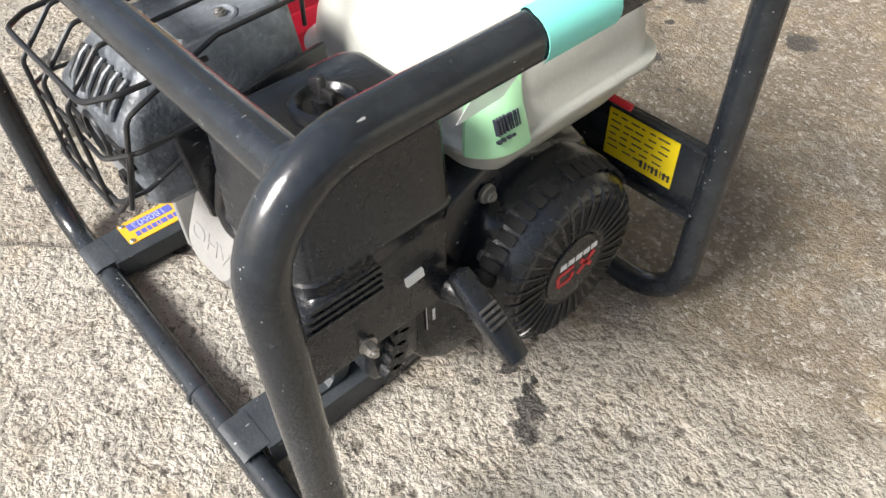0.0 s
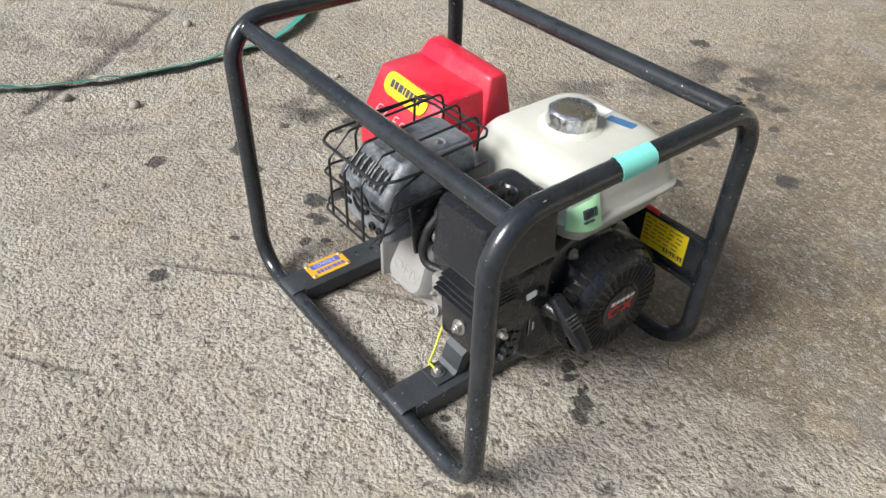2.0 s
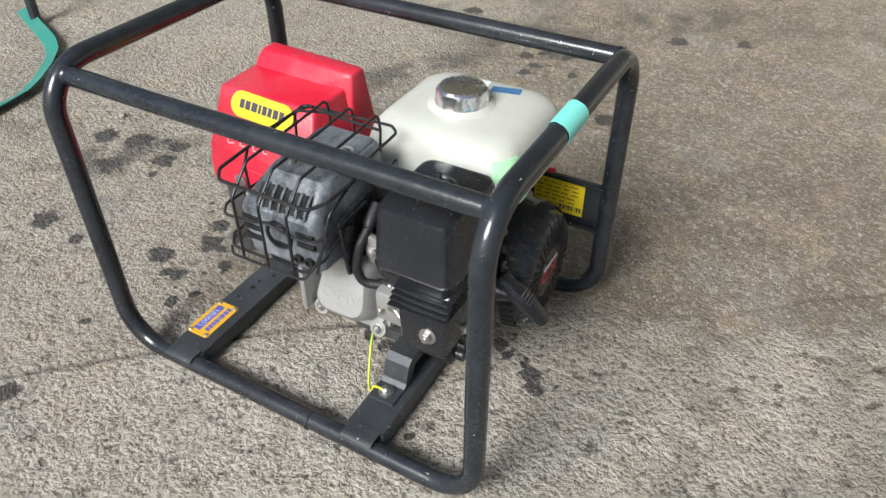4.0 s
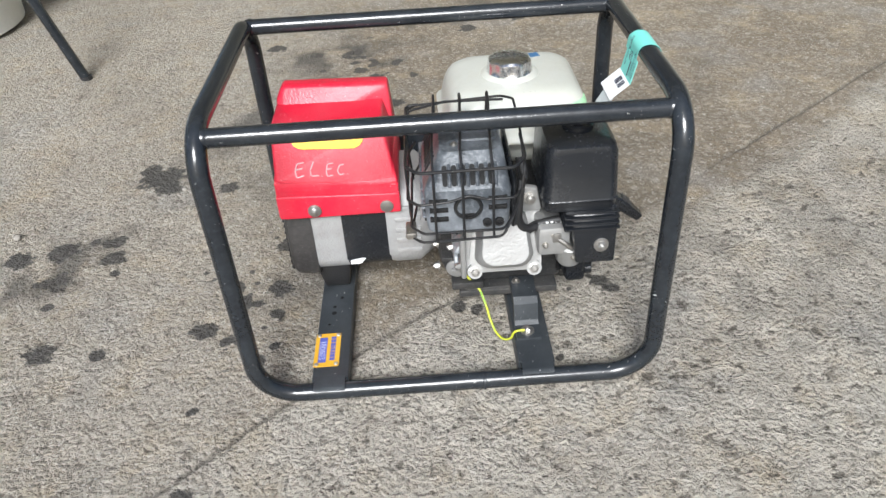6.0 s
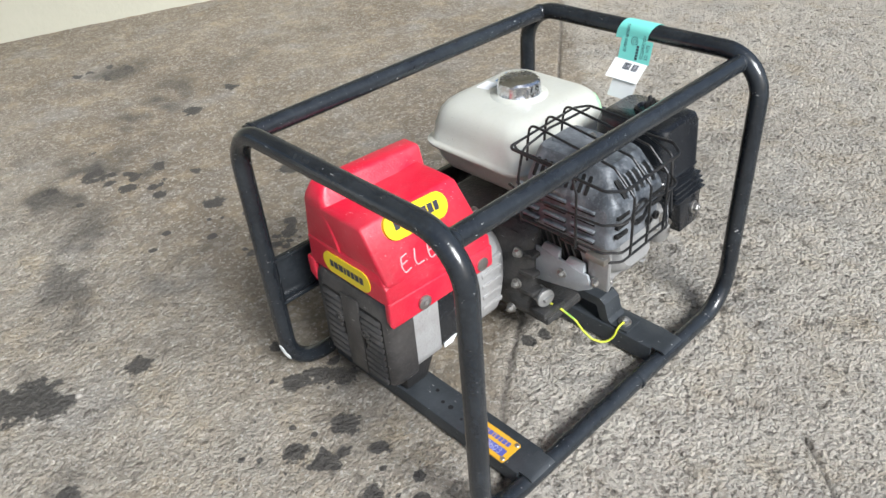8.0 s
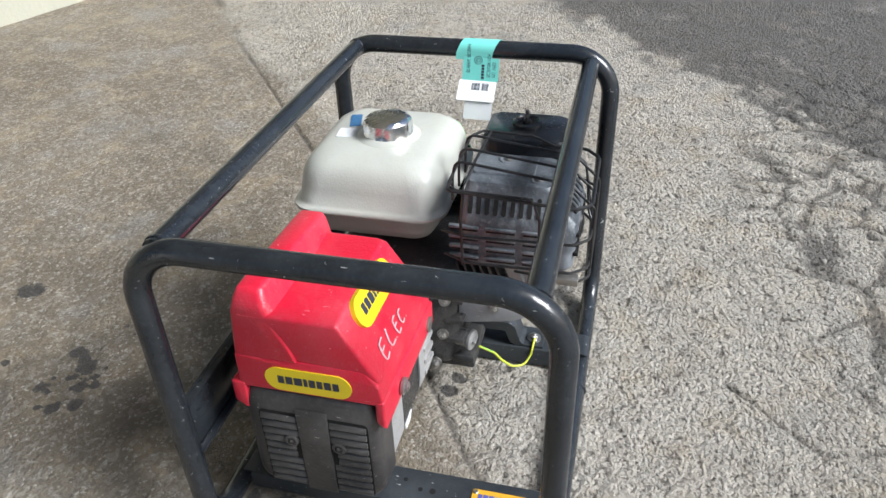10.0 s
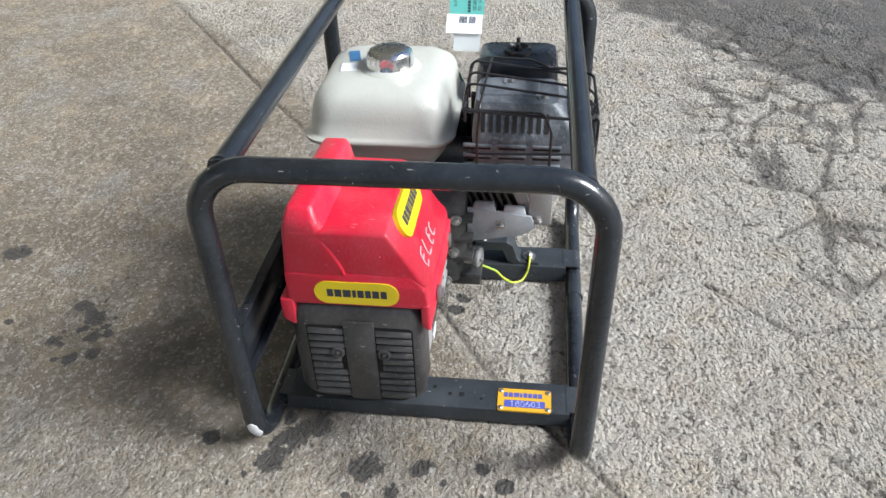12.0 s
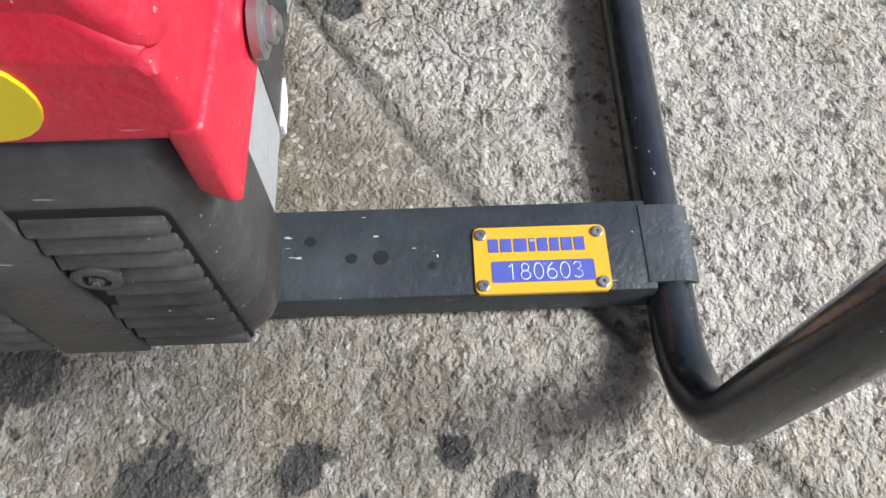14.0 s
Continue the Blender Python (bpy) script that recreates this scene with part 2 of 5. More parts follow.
def hull(bm, pts, bevel=0.0, seg=2):
    """A convex body round the points, with its edges rounded."""
    vs = [bm.verts.new(p) for p in pts]
    out = bmesh.ops.convex_hull(bm, input=vs)
    fs = [g for g in out["geom"] if isinstance(g, bmesh.types.BMFace)]
    loose = [v for v in vs if v.is_valid and not v.link_faces]
    bmesh.ops.delete(bm, geom=loose, context="VERTS")
    fs = [f for f in fs if f.is_valid]
    edges = list({e for f in fs for e in f.edges})
    flat = [e for e in edges if len(e.link_faces) == 2 and e.link_faces[0].normal.angle(e.link_faces[1].normal, 0) < 0.02]
    bmesh.ops.dissolve_edges(bm, edges=flat, use_verts=True)
    if bevel:
        edges = [e for e in edges if e.is_valid]
        bmesh.ops.bevel(bm, geom=edges, offset=bevel, segments=seg, profile=0.5, affect="EDGES", clamp_overlap=True)
    return bm


def box(bm, lo, hi, bevel=0.0, seg=2, m=None):
    pts = [Vector((x, y, z)) for x in (lo[0], hi[0]) for y in (lo[1], hi[1]) for z in (lo[2], hi[2])]
    return hull(bm, [m @ p for p in pts] if m else pts, bevel, seg)


def loft(bm, rings, caps=True):
    rows = [[bm.verts.new(p) for p in r] for r in rings]
    n = len(rows[0])
    for a, b in zip(rows, rows[1:]):
        for i in range(n):
            bm.faces.new((a[i], a[(i + 1) % n], b[(i + 1) % n], b[i]))
    if caps:
        bm.faces.new(rows[0]), bm.faces.new(rows[-1])
    return bm


def rrect(u0, u1, v0, v1, r, n=6):
    """The outline of a rounded rectangle, as (u, v)."""
    r = min(r, (u1 - u0) / 2 - 1e-5, (v1 - v0) / 2 - 1e-5)
    out = []
    for cu, cv, a0 in ((u1 - r, v1 - r, 0), (u0 + r, v1 - r, 90), (u0 + r, v0 + r, 180), (u1 - r, v0 + r, 270)):
        for i in range(n + 1):
            a = radians(a0 + 90 * i / n)
            out.append((cu + r * math.cos(a), cv + r * math.sin(a)))
    return out


def zring(x0, x1, y0, y1, r, z):
    return [(u, v, z) for u, v in rrect(x0, x1, y0, y1, r)]


def xring(y0, y1, z0, z1, r, x):
    return [(x, u, v) for u, v in rrect(y0, y1, z0, z1, r)]


def fillet(pts, r, n=8, closed=False):
    """A polyline with its corners rounded."""
    pts = [Vector(p) for p in pts]
    out = []
    for i, p in enumerate(pts):
        if not closed and i in (0, len(pts) - 1):
            out.append(p)
            continue
        a, b = (pts[i - 1] - p), (pts[(i + 1) % len(pts)] - p)
        la, lb = a.length, b.length
        a.normalize(), b.normalize()
        half = a.angle(b) / 2
        d = min(r / math.tan(half), la * 0.48, lb * 0.48)
        rr = d * math.tan(half)
        mid = (a + b).normalized()
        c = p + mid * (rr / math.sin(half))
        s, e = p + a * d - c, p + b * d - c
        ang = s.angle(e)
        ax = s.cross(e).normalized()
        for k in range(n + 1):
            out.append(c + Matrix.Rotation(ang * k / n, 3, ax) @ s)
    return out


def sweep(bm, pts, r, seg=16, closed=False):
    """A round tube along the points."""
    pts = [Vector(p) for p in pts]
    n = len(pts)
    tang = []
    for i in range(n):
        a = pts[i - 1] if closed or i else pts[i]
        b = pts[(i + 1) % n] if closed or i < n - 1 else pts[i]
        tang.append((b - a).normalized())
    u = tang[0].orthogonal().normalized()
    rings = []
    for i in range(n):
        u = (u - tang[i] * u.dot(tang[i])).normalized()
        v = tang[i].cross(u)
        rr = r[i] if isinstance(r, (list, tuple)) else r
        rings.append([pts[i] + (u * math.cos(a) + v * math.sin(a)) * rr for a in (2 * math.pi * k / seg for k in range(seg))])
    if not closed:
        return loft(bm, rings)
    rows = [[bm.verts.new(p) for p in ring] for ring in rings]
    first, last = rings[0], rings[-1]
    shift = min(range(seg), key=lambda s: sum((last[k] - first[(k + s) % seg]).length for k in range(seg)))
    for i in range(n):
        a, b = rows[i], rows[(i + 1) % n]
        s = shift if i == n - 1 else 0
        for k in range(seg):
            bm.faces.new((a[k], a[(k + 1) % seg], b[(k + 1 + s) % seg], b[(k + s) % seg]))
    return bm


def cyl(bm, a, b, r, seg=24, r2=None):
    return sweep(bm, [a, b], [r, r if r2 is None else r2], seg)


def turned(bm, origin, axis, profile, seg=32):
    """A body of revolution: profile rows are (distance along the axis, radius)."""
    q = Vector(axis).to_track_quat("Z", "Y").to_matrix()
    o = Vector(origin)
    return loft(bm, [[o + q @ Vector((rr * math.cos(t), rr * math.sin(t), h)) for t in (2 * math.pi * k / seg for k in range(seg))] for h, rr in profile])


def hexbolt(name, at, axis, r, parent, h=None, washer=1.55, mat=None, label=""):
    bm = bmesh.new()
    h = h or r * 1.1
    turned(bm, at, axis, [(-0.002, r * washer), (0.0012, r * washer), (0.0013, r * washer * 0.95)], 20)
    turned(bm, at, axis, [(0.001, r), (h * 0.85, r), (h, r * 0.82)], 6)
    turned(bm, at, axis, [(h * 0.9, r * 0.55), (h * 1.25, r * 0.55), (h * 1.32, r * 0.45)], 14)
    return part(name, bm, mat or STEEL, parent, label)


def on_face(origin, right, up):
    """A frame on a flat face: x along right, y along up, z out of it."""
    x = Vector(right).normalized()
    y = (Vector(up) - x * x.dot(Vector(up))).normalized()
    z = x.cross(y)
    m = Matrix((x, y, z)).transposed().to_4x4()
    m.translation = Vector(origin)
    return m


def slab(bm, m, u0, u1, v0, v1, h=0.0006, r=0.0, base=-0.0015):
    """A thin rounded sheet on a face."""
    o = rrect(u0, u1, v0, v1, max(r, 1e-4), 6 if r else 1)
    return loft(bm, [[m @ Vector((u, v, base)) for u, v in o], [m @ Vector((u, v, h)) for u, v in o]])


def bars(bm, m, widths, u0, u1, v0, v1, h, gap=0.25):
    """A row of plain upright bars that stands for a printed word."""
    total = sum(widths) + gap * (len(widths) - 1)
    k, u = (u1 - u0) / total, u0
    for w in widths:
        slab(bm, m, u, u + w * k, v0, v1, h, 0.0, h - 0.0005)
        u += (w + gap) * k
    return bm


def lettering(name, text, m, size, mat, parent, depth=0.0002, squeeze=1.0):
    """Words in the built-in font, as a mesh."""
    cu = bpy.data.curves.new(name, "FONT")
    cu.body, cu.size, cu.extrude, cu.align_x, cu.align_y = text, size, depth, "CENTER", "CENTER"
    tmp = bpy.data.objects.new(name, cu)
    scene.collection.objects.link(tmp)
    me = bpy.data.meshes.new_from_object(tmp.evaluated_get(bpy.context.evaluated_depsgraph_get()))
    bpy.data.objects.remove(tmp)
    me.transform(m @ Matrix.Diagonal((squeeze, 1, 1, 1)))
    me.materials.clear()
    me.materials.append(material(mat))
    me.name = name
    ob = new(name, me)
    ob.parent = parent
    return ob


# ---- ground ----
def axis_steps(lo, hi, step, grow, far):
    mid = list(np.arange(lo, hi, step))
    def out(start, sign):
        r, d, s = [], step, start
        while abs(s) < far:
            d *= grow
            s += sign * d
            r.append(s)
        return r
    return np.array(out(lo, -1)[::-1] + mid + out(mid[-1], 1))


def value_noise(x, y, cell, seed):
    gx, gy = x / cell, y / cell
    ix, iy = np.floor(gx).astype(np.int64), np.floor(gy).astype(np.int64)
    fx, fy = gx - ix, gy - iy
    fx, fy = fx * fx * (3 - 2 * fx), fy * fy * (3 - 2 * fy)
    def rnd(a, b):
        h = (a * 374761393 + b * 668265263 + seed * 974711) & 0x7FFFFFFF
        h = ((h ^ (h >> 13)) * 1274126177) & 0x7FFFFFFF
        return (h ^ (h >> 16)) % 65536 / 65536
    a, b, c, d = rnd(ix, iy), rnd(ix + 1, iy), rnd(ix, iy + 1), rnd(ix + 1, iy + 1)
    return (a * (1 - fx) + b * fx) * (1 - fy) + (c * (1 - fx) + d * fx) * fy


def near_line(x, y, line):
    """The distance from a polyline on the ground."""
    best = np.full(x.shape, 99.0)
    for (ax, ay), (bx, by) in zip(line, line[1:]):
        dx, dy = bx - ax, by - ay
        t = np.clip(((x - ax) * dx + (y - ay) * dy) / (dx * dx + dy * dy), 0, 1)
        best = np.minimum(best, np.hypot(x - ax - t * dx, y - ay - t * dy))
    return best


SPOTS = [  # oil drops: x, y, radius
    (-0.293, 0.081, 0.027), (-0.287, 0.006, 0.016), (-0.307, -0.027, 0.009), (-0.305, -0.104, 0.015), (-0.326, 0.04, 0.014), (-0.283, -0.075, 0.012),
    (-0.294, 0.205, 0.024), (-0.262, 0.207, 0.017), (-0.266, 0.302, 0.015), (-0.256, 0.187, 0.026), (-0.228, 0.16, 0.028), (-0.221, 0.2, 0.015),
    (-0.374, 0.089, 0.025), (-0.357, 0.046, 0.026), (-0.348, 0.028, 0.014), (-0.409, -0.028, 0.026), (-0.344, -0.05, 0.02), (-0.366, -0.055, 0.014),
    (-0.24, 0.173, 0.022), (-0.39, -0.209, 0.012), (-0.372, -0.36, 0.022), (-0.398, -0.026, 0.016), (-0.578, -0.065, 0.016), (-0.679, -0.054, 0.03),
    (0.215, 0.066, 0.016), (0.235, 0.05, 0.012), (0.283, 0.03, 0.02), (0.294, 0.008, 0.017), (0.303, 0.006, 0.01), (0.262, 0.045, 0.008),
    (0.03, -0.01, 0.015), (0.06, -0.02, 0.014), (0.18, -0.15, 0.01), (-0.085, 0.822, 0.03), (0.113, 0.82, 0.032), (0.144, 1.344, 0.035),
    (-0.615, 0.51, 0.06), (-0.59, 0.46, 0.035), (-0.65, 0.55, 0.03), (-0.452, 0.442, 0.028), (-0.634, 0.206, 0.03), (-0.725, 0.144, 0.035),
    (-0.745, 0.241, 0.04), (-0.652, 0.261, 0.03), (-0.826, 0.221, 0.035), (-0.738, -0.228, 0.026), (-0.456, 1.278, 0.035), (0.309, 1.407, 0.03),
]
SPATTER = [  # groups of small drops: x, y, spread, count, radius
    (-0.093, 0.57, 0.03, 16, 0.016), (-0.03, 0.56, 0.05, 10, 0.007), (0.119, 1.83, 0.05, 12, 0.018), (0.035, 1.85, 0.06, 10, 0.016),
    (-0.12, 1.07, 0.05, 10, 0.02), (-0.19, 1.16, 0.07, 10, 0.024), (-0.36, 0.07, 0.05, 10, 0.007), (-0.26, 0.2, 0.05, 10, 0.008),
    (-0.3, -0.06, 0.06, 8, 0.005), (-0.15, 0.75, 0.06, 7, 0.012), (0.24, 0.05, 0.03, 8, 0.006), (-0.7, 0.2, 0.07, 8, 0.014),
]
SMEARS_AND_SHADE = [  # broad dark stains and painted shade: x, y, long radius, short radius, turn, strength
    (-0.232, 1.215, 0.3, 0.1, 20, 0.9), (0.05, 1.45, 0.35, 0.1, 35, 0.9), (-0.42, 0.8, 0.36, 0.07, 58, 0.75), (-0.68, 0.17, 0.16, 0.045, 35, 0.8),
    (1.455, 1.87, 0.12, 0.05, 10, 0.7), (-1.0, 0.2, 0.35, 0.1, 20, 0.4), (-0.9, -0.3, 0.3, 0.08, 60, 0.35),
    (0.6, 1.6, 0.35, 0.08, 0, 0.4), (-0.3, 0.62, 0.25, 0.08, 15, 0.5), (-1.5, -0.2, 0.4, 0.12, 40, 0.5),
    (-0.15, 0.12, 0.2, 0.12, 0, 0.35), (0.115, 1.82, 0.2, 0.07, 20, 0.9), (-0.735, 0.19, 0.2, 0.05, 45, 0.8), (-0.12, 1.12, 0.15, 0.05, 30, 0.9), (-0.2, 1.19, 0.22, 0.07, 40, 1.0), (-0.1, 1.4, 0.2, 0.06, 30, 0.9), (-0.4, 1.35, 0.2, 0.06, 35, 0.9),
    # the entry at (-0.15, 0.5) is the machine's soft shade put into colour
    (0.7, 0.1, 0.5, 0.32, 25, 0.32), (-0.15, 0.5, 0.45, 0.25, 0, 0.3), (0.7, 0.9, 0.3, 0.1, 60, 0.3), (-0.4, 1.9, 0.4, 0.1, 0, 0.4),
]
CRACKS = [
    ([(4.0, 2.8), (1.693, 1.223), (1.051, 0.735), (0.615, 0.4), (0.496, 0.292), (0.302, 0.191), (0.037, 0.02), (-0.085, -0.058), (-0.133, -0.097), (-0.3, -0.25), (-0.42, -0.36)], 0.005),
    ([(-0.05, -0.95), (0.05, -0.72), (0.02, -0.55), (0.14, -0.42)], 0.004),
    ([(-0.75, -0.75), (-0.55, -0.62), (-0.38, -0.66), (-0.2, -0.52)], 0.0035),
    ([(-1.117, -0.388), (-1.257, -0.21), (-1.528, 0.118), (-1.7, -0.0)], 0.02),
]


def rise(x, y):
    """The slight slope of the ground under the machine."""
    return 0.004 * (x + 0.28) / 0.58 + 0.003 * (y + 0.2) / 0.42


def build_ground():
    xs, ys = axis_steps(-1.5, 1.1, 0.006, 1.05, 45), axis_steps(-1.0, 0.8, 0.006, 1.05, 45)
    x, y = np.meshgrid(xs, ys)
    close = np.clip(1.6 - np.hypot(x, y) * 0.35, 0, 1)
    z = (value_noise(x, y, 0.45, 1) - 0.5) * 0.008 + (value_noise(x, y, 0.09, 2) - 0.5) * 0.004 * close
    z += (value_noise(x, y, 0.031, 3) - 0.5) * 0.003 * close + (value_noise(x, y, 0.0165, 4) - 0.5) * 0.003 * close
    z += 0.003 + np.clip(rise(x, y), -0.01, 0.03) * np.clip(1.7 - np.hypot(x, y) * 1.7, 0, 1)
    wob = (value_noise(x, y, 0.05, 5) - 0.5) * 0.02 + (value_noise(x, y, 0.015, 6) - 0.5) * 0.012
    crack = np.zeros(x.shape)
    for line, w in CRACKS:
        d = np.abs(near_line(x + wob, y + wob * 0.7, line))
        fade = 1 - 0.6 * np.clip((x - 0.05) / 0.2, 0, 1) * np.clip((0.75 - x) / 0.2, 0, 1) if line is CRACKS[0][0] else 1.0
        crack = np.maximum(crack, np.clip(1.3 - d / w, 0, 1) * fade)
    # crazed paving on the open side
    px, py = x + wob * 1.5, y - wob * 1.5
    best = np.full(x.shape, 9.0)
    second = np.full(x.shape, 9.0)
    rs = np.random.RandomState(4)
    for _ in range(90):
        sx, sy = rs.uniform(0.1, 1.5), rs.uniform(-1.25, -0.5)
        d = np.hypot(px - sx, (py - sy))
        second = np.minimum(second, np.maximum(best, d))
        best = np.minimum(best, d)
    zone = np.clip(1.4 - np.hypot((x - 0.72) / 0.62, (y + 0.86) / 0.3), 0, 1)
    craze = np.clip(1.3 - (second - best) / 0.011, 0, 1) * np.clip(zone * 3, 0, 1)
    crack = np.maximum(crack, craze)
    z -= crack * 0.006
    stain_shade, spot = np.zeros(x.shape), np.full(x.shape, -2.0)
    rag = value_noise(x, y, 0.03, 7) * 0.6 + value_noise(x, y, 0.012, 8) * 0.4
    drops = list(SPOTS)
    rs = random.Random(12)
    for sx, sy, spread, count, size in SPATTER:
        for _ in range(count):
            drops.append((sx + rs.gauss(0, spread), sy + rs.gauss(0, spread), size * rs.uniform(0.45, 1.2)))
    for sx, sy, r in drops:
        spot = np.maximum(spot, 0.9 - np.hypot(x - sx, y - sy) / r)
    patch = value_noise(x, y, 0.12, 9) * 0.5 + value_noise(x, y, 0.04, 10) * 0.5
    # smears, plus the machine's soft shade darkened into the same field
    for sx, sy, a, b, turn, k in SMEARS_AND_SHADE:
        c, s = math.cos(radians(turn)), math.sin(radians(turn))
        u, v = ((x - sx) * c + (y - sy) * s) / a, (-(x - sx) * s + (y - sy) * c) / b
        stain_shade = np.maximum(stain_shade, np.clip((1.15 - np.hypot(u, v)) * 1.6, 0, 1) * np.clip((patch - 0.38) * 4, 0, 1) * k)
    # the dark, patchy paving on the far open side, with a ragged edge
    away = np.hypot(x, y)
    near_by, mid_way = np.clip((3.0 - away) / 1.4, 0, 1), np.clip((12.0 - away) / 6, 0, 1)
    mottle = 0.5 + (patch - 0.5) * near_by + (value_noise(x, y, 1.1, 11) - 0.5) * 0.6 * (1 - near_by) * mid_way
    edge = (x - 1.25) * 0.62 + (-0.52 - y) * 0.78 + (mottle - 0.5) * 0.35 + (rag - 0.5) * 0.1 * near_by
    stain_shade = np.maximum(stain_shade, np.clip(edge * 11, 0, 0.92 - 0.5 * np.clip((mottle - 0.6) * 5, 0, 1)))
    joint = np.array(CRACKS[0][0])[::-1]
    smooth = np.clip(0.5 + (y + wob + 0.10 * np.clip((x - 0.25) / 0.3, 0, 1) * np.clip((1.4 - x) / 0.4, 0, 1) - np.interp(x, joint[:, 0], joint[:, 1], -0.5, 2.5)) / 0.09 + (patch - 0.5) * 0.8, 0, 1) * np.clip((x + 0.75) / 0.6, 0.45, 1)
    smooth *= 1 - np.clip((-0.05 - x) / 0.15, 0, 1) * (1 - np.clip(0.45 + (y + 0.1) / 0.3, 0.45, 1))
    nx, ny = len(xs), len(ys)
    me = bpy.data.meshes.new("ground")
    verts = np.stack([x, y, z], -1).reshape(-1, 3)
    i = (np.arange(ny - 1)[:, None] * nx + np.arange(nx - 1)).ravel()
    quads = np.stack([i, i + 1, i + nx + 1, i + nx], 1).astype(np.int32)
    me.vertices.add(len(verts))
    me.vertices.foreach_set("co", verts.astype(np.float32).ravel())
    me.loops.add(quads.size)
    me.loops.foreach_set("vertex_index", quads.ravel())
    me.polygons.add(len(quads))
    me.polygons.foreach_set("loop_start", np.arange(0, quads.size, 4, dtype=np.int32))
    for name, field in (("stain_shade", stain_shade), ("spot", spot), ("smooth", smooth), ("crack", crack)):
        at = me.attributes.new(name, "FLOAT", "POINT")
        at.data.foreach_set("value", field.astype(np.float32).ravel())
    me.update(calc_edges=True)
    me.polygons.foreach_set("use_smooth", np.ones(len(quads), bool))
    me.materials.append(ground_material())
    ob = new("ground", me)
    return tagged(ob, "rough weathered beige concrete yard with oil spots and cracks", "ground", kind="structure")


build_ground()

# unseen slab added overhead to dim the ground on the wall's side
bm = bmesh.new()
box(bm, (-3.5, 0.22, 2.15), (6.0, 4.5, 2.3), 0.01)
tagged(part("shade_slab", bm, PLASTER), "unseen pale overhead slab added to dim the ground", "roof", kind="structure")

# wall and far things
bm = bmesh.new()
m = on_face((-1.35, 2.9, 0), (3.5, -1.0, 0), (0, 0, 1))
box(bm, (0, -0.02, -0.25), (5.6, 2.148, 0), 0.01, 2, m)
tagged(part("wall_north", bm, PLASTER), "pale painted masonry wall at the yard's edge", "wall", kind="structure")

bm = bmesh.new()
turned(bm, (-1.74, 1.64, 0.002), (0, 0, 1), [(0, 0.31), (0.015, 0.335), (0.2, 0.34), (0.22, 0.348), (0.24, 0.34), (0.5, 0.34), (0.52, 0.348), (0.54, 0.34), (0.74, 0.335), (0.76, 0.31)], 48)
tagged(part("barrel", bm, BARREL), "dirty white plastic barrel standing on concrete", "barrel")


def floor_pole(foot, top, label):
    pole = tagged(new("steel_pole"), label, "pole")
    bm = bmesh.new()
    cyl(bm, foot, top, 0.0145, 20)
    part("tube", bm, PAINT, pole)
    bm = bmesh.new()
    q = Vector(foot)
    cyl(bm, q - Vector((0, 0, 0.003)), q + Vector((0, 0, 0.012)), 0.0165, 20)
    part("end_cap", bm, RUBBER, pole)
    return pole


floor_pole((-0.995, 1.125, 0.004), (-1.245, 1.08, 0.95), "black painted steel tube leg standing on concrete")
floor_pole((-1.5, 0.57, 0.004), (-1.72, 0.72, 0.95), "black painted steel tube leg standing behind the strap")

# green webbing strap on the ground
bm = bmesh.new()
path = fillet([(-1.42, -0.62, 0.0), (-1.245, -0.4, 0.0), (-1.155, -0.18, 0.0), (-1.12, 0.1, 0.0), (-1.16, 0.32, 0.0), (-1.3, 0.47, 0.0), (-1.6, 0.6, 0.0)], 0.3, 8)
rows = []
for i, p in enumerate(path):
    a, b = path[max(i - 1, 0)], path[min(i + 1, len(path) - 1)]
    side = (b - a).cross(Vector((0, 0, 1))).normalized()
    lift = 0.009 + 0.004 * math.sin(i * 0.6)
    w = 0.017
    up = Vector((0, 0, 1))
    tip = up * 0.012
    rows.append([p + up * lift - side * w, p + up * (lift + 0.001) + side * w + tip, p + up * (lift + 0.003) + side * w + tip, p + up * (lift + 0.002) - side * w])
loft(bm, rows)
tagged(part("strap", bm, STRAPGREEN), "green woven webbing strap lying on concrete", "strap")


def pebble(x, y, r, seed):
    bm = bmesh.new()
    bmesh.ops.create_icosphere(bm, subdivisions=2, radius=r)
    for v in bm.verts:
        k = noise.noise(v.co / r * 0.9 + Vector((seed, 0, 0)))
        v.co *= 1 + 0.35 * k
        v.co.z *= 0.75
        v.co += Vector((x, y, 0.004 + r * 0.5))
    return tagged(part("pebble", bm, PEBBLE, None, "", 60), "small grey stone chip lying on concrete", "pebble", "stone chips on the ground")


for i, (x, y, r) in enumerate([(-1.395, 0.119, 0.013), (-0.997, -0.177, 0.014), (-1.124, -0.299, 0.013), (-0.86, 0.3, 0.008), (-0.7, -0.35, 0.007), (0.62, -0.5, 0.007), (0.5, -0.62, 0.006), (-0.55, 0.45, 0.006)]):
    pebble(x, y, r, i * 7.3)


# ---- generator ----
gen = tagged(new("generator"), "portable petrol generator in a black tubular steel carrying frame on concrete", "generator")
R_LOOP, R_RAIL = 0.0133, 0.0125
XA, XB, YN, YF, ZB, ZT = -0.283, 0.3045, -0.202, 0.220, 0.0185, 0.452
ZTB = 0.4505

# one bent tube makes both ends, the legs and the long feet
bm = bmesh.new()
def foot(x, y):
    """The height of the feet's centre line on the gently sloping ground."""
    return ZB + rise(x, y)


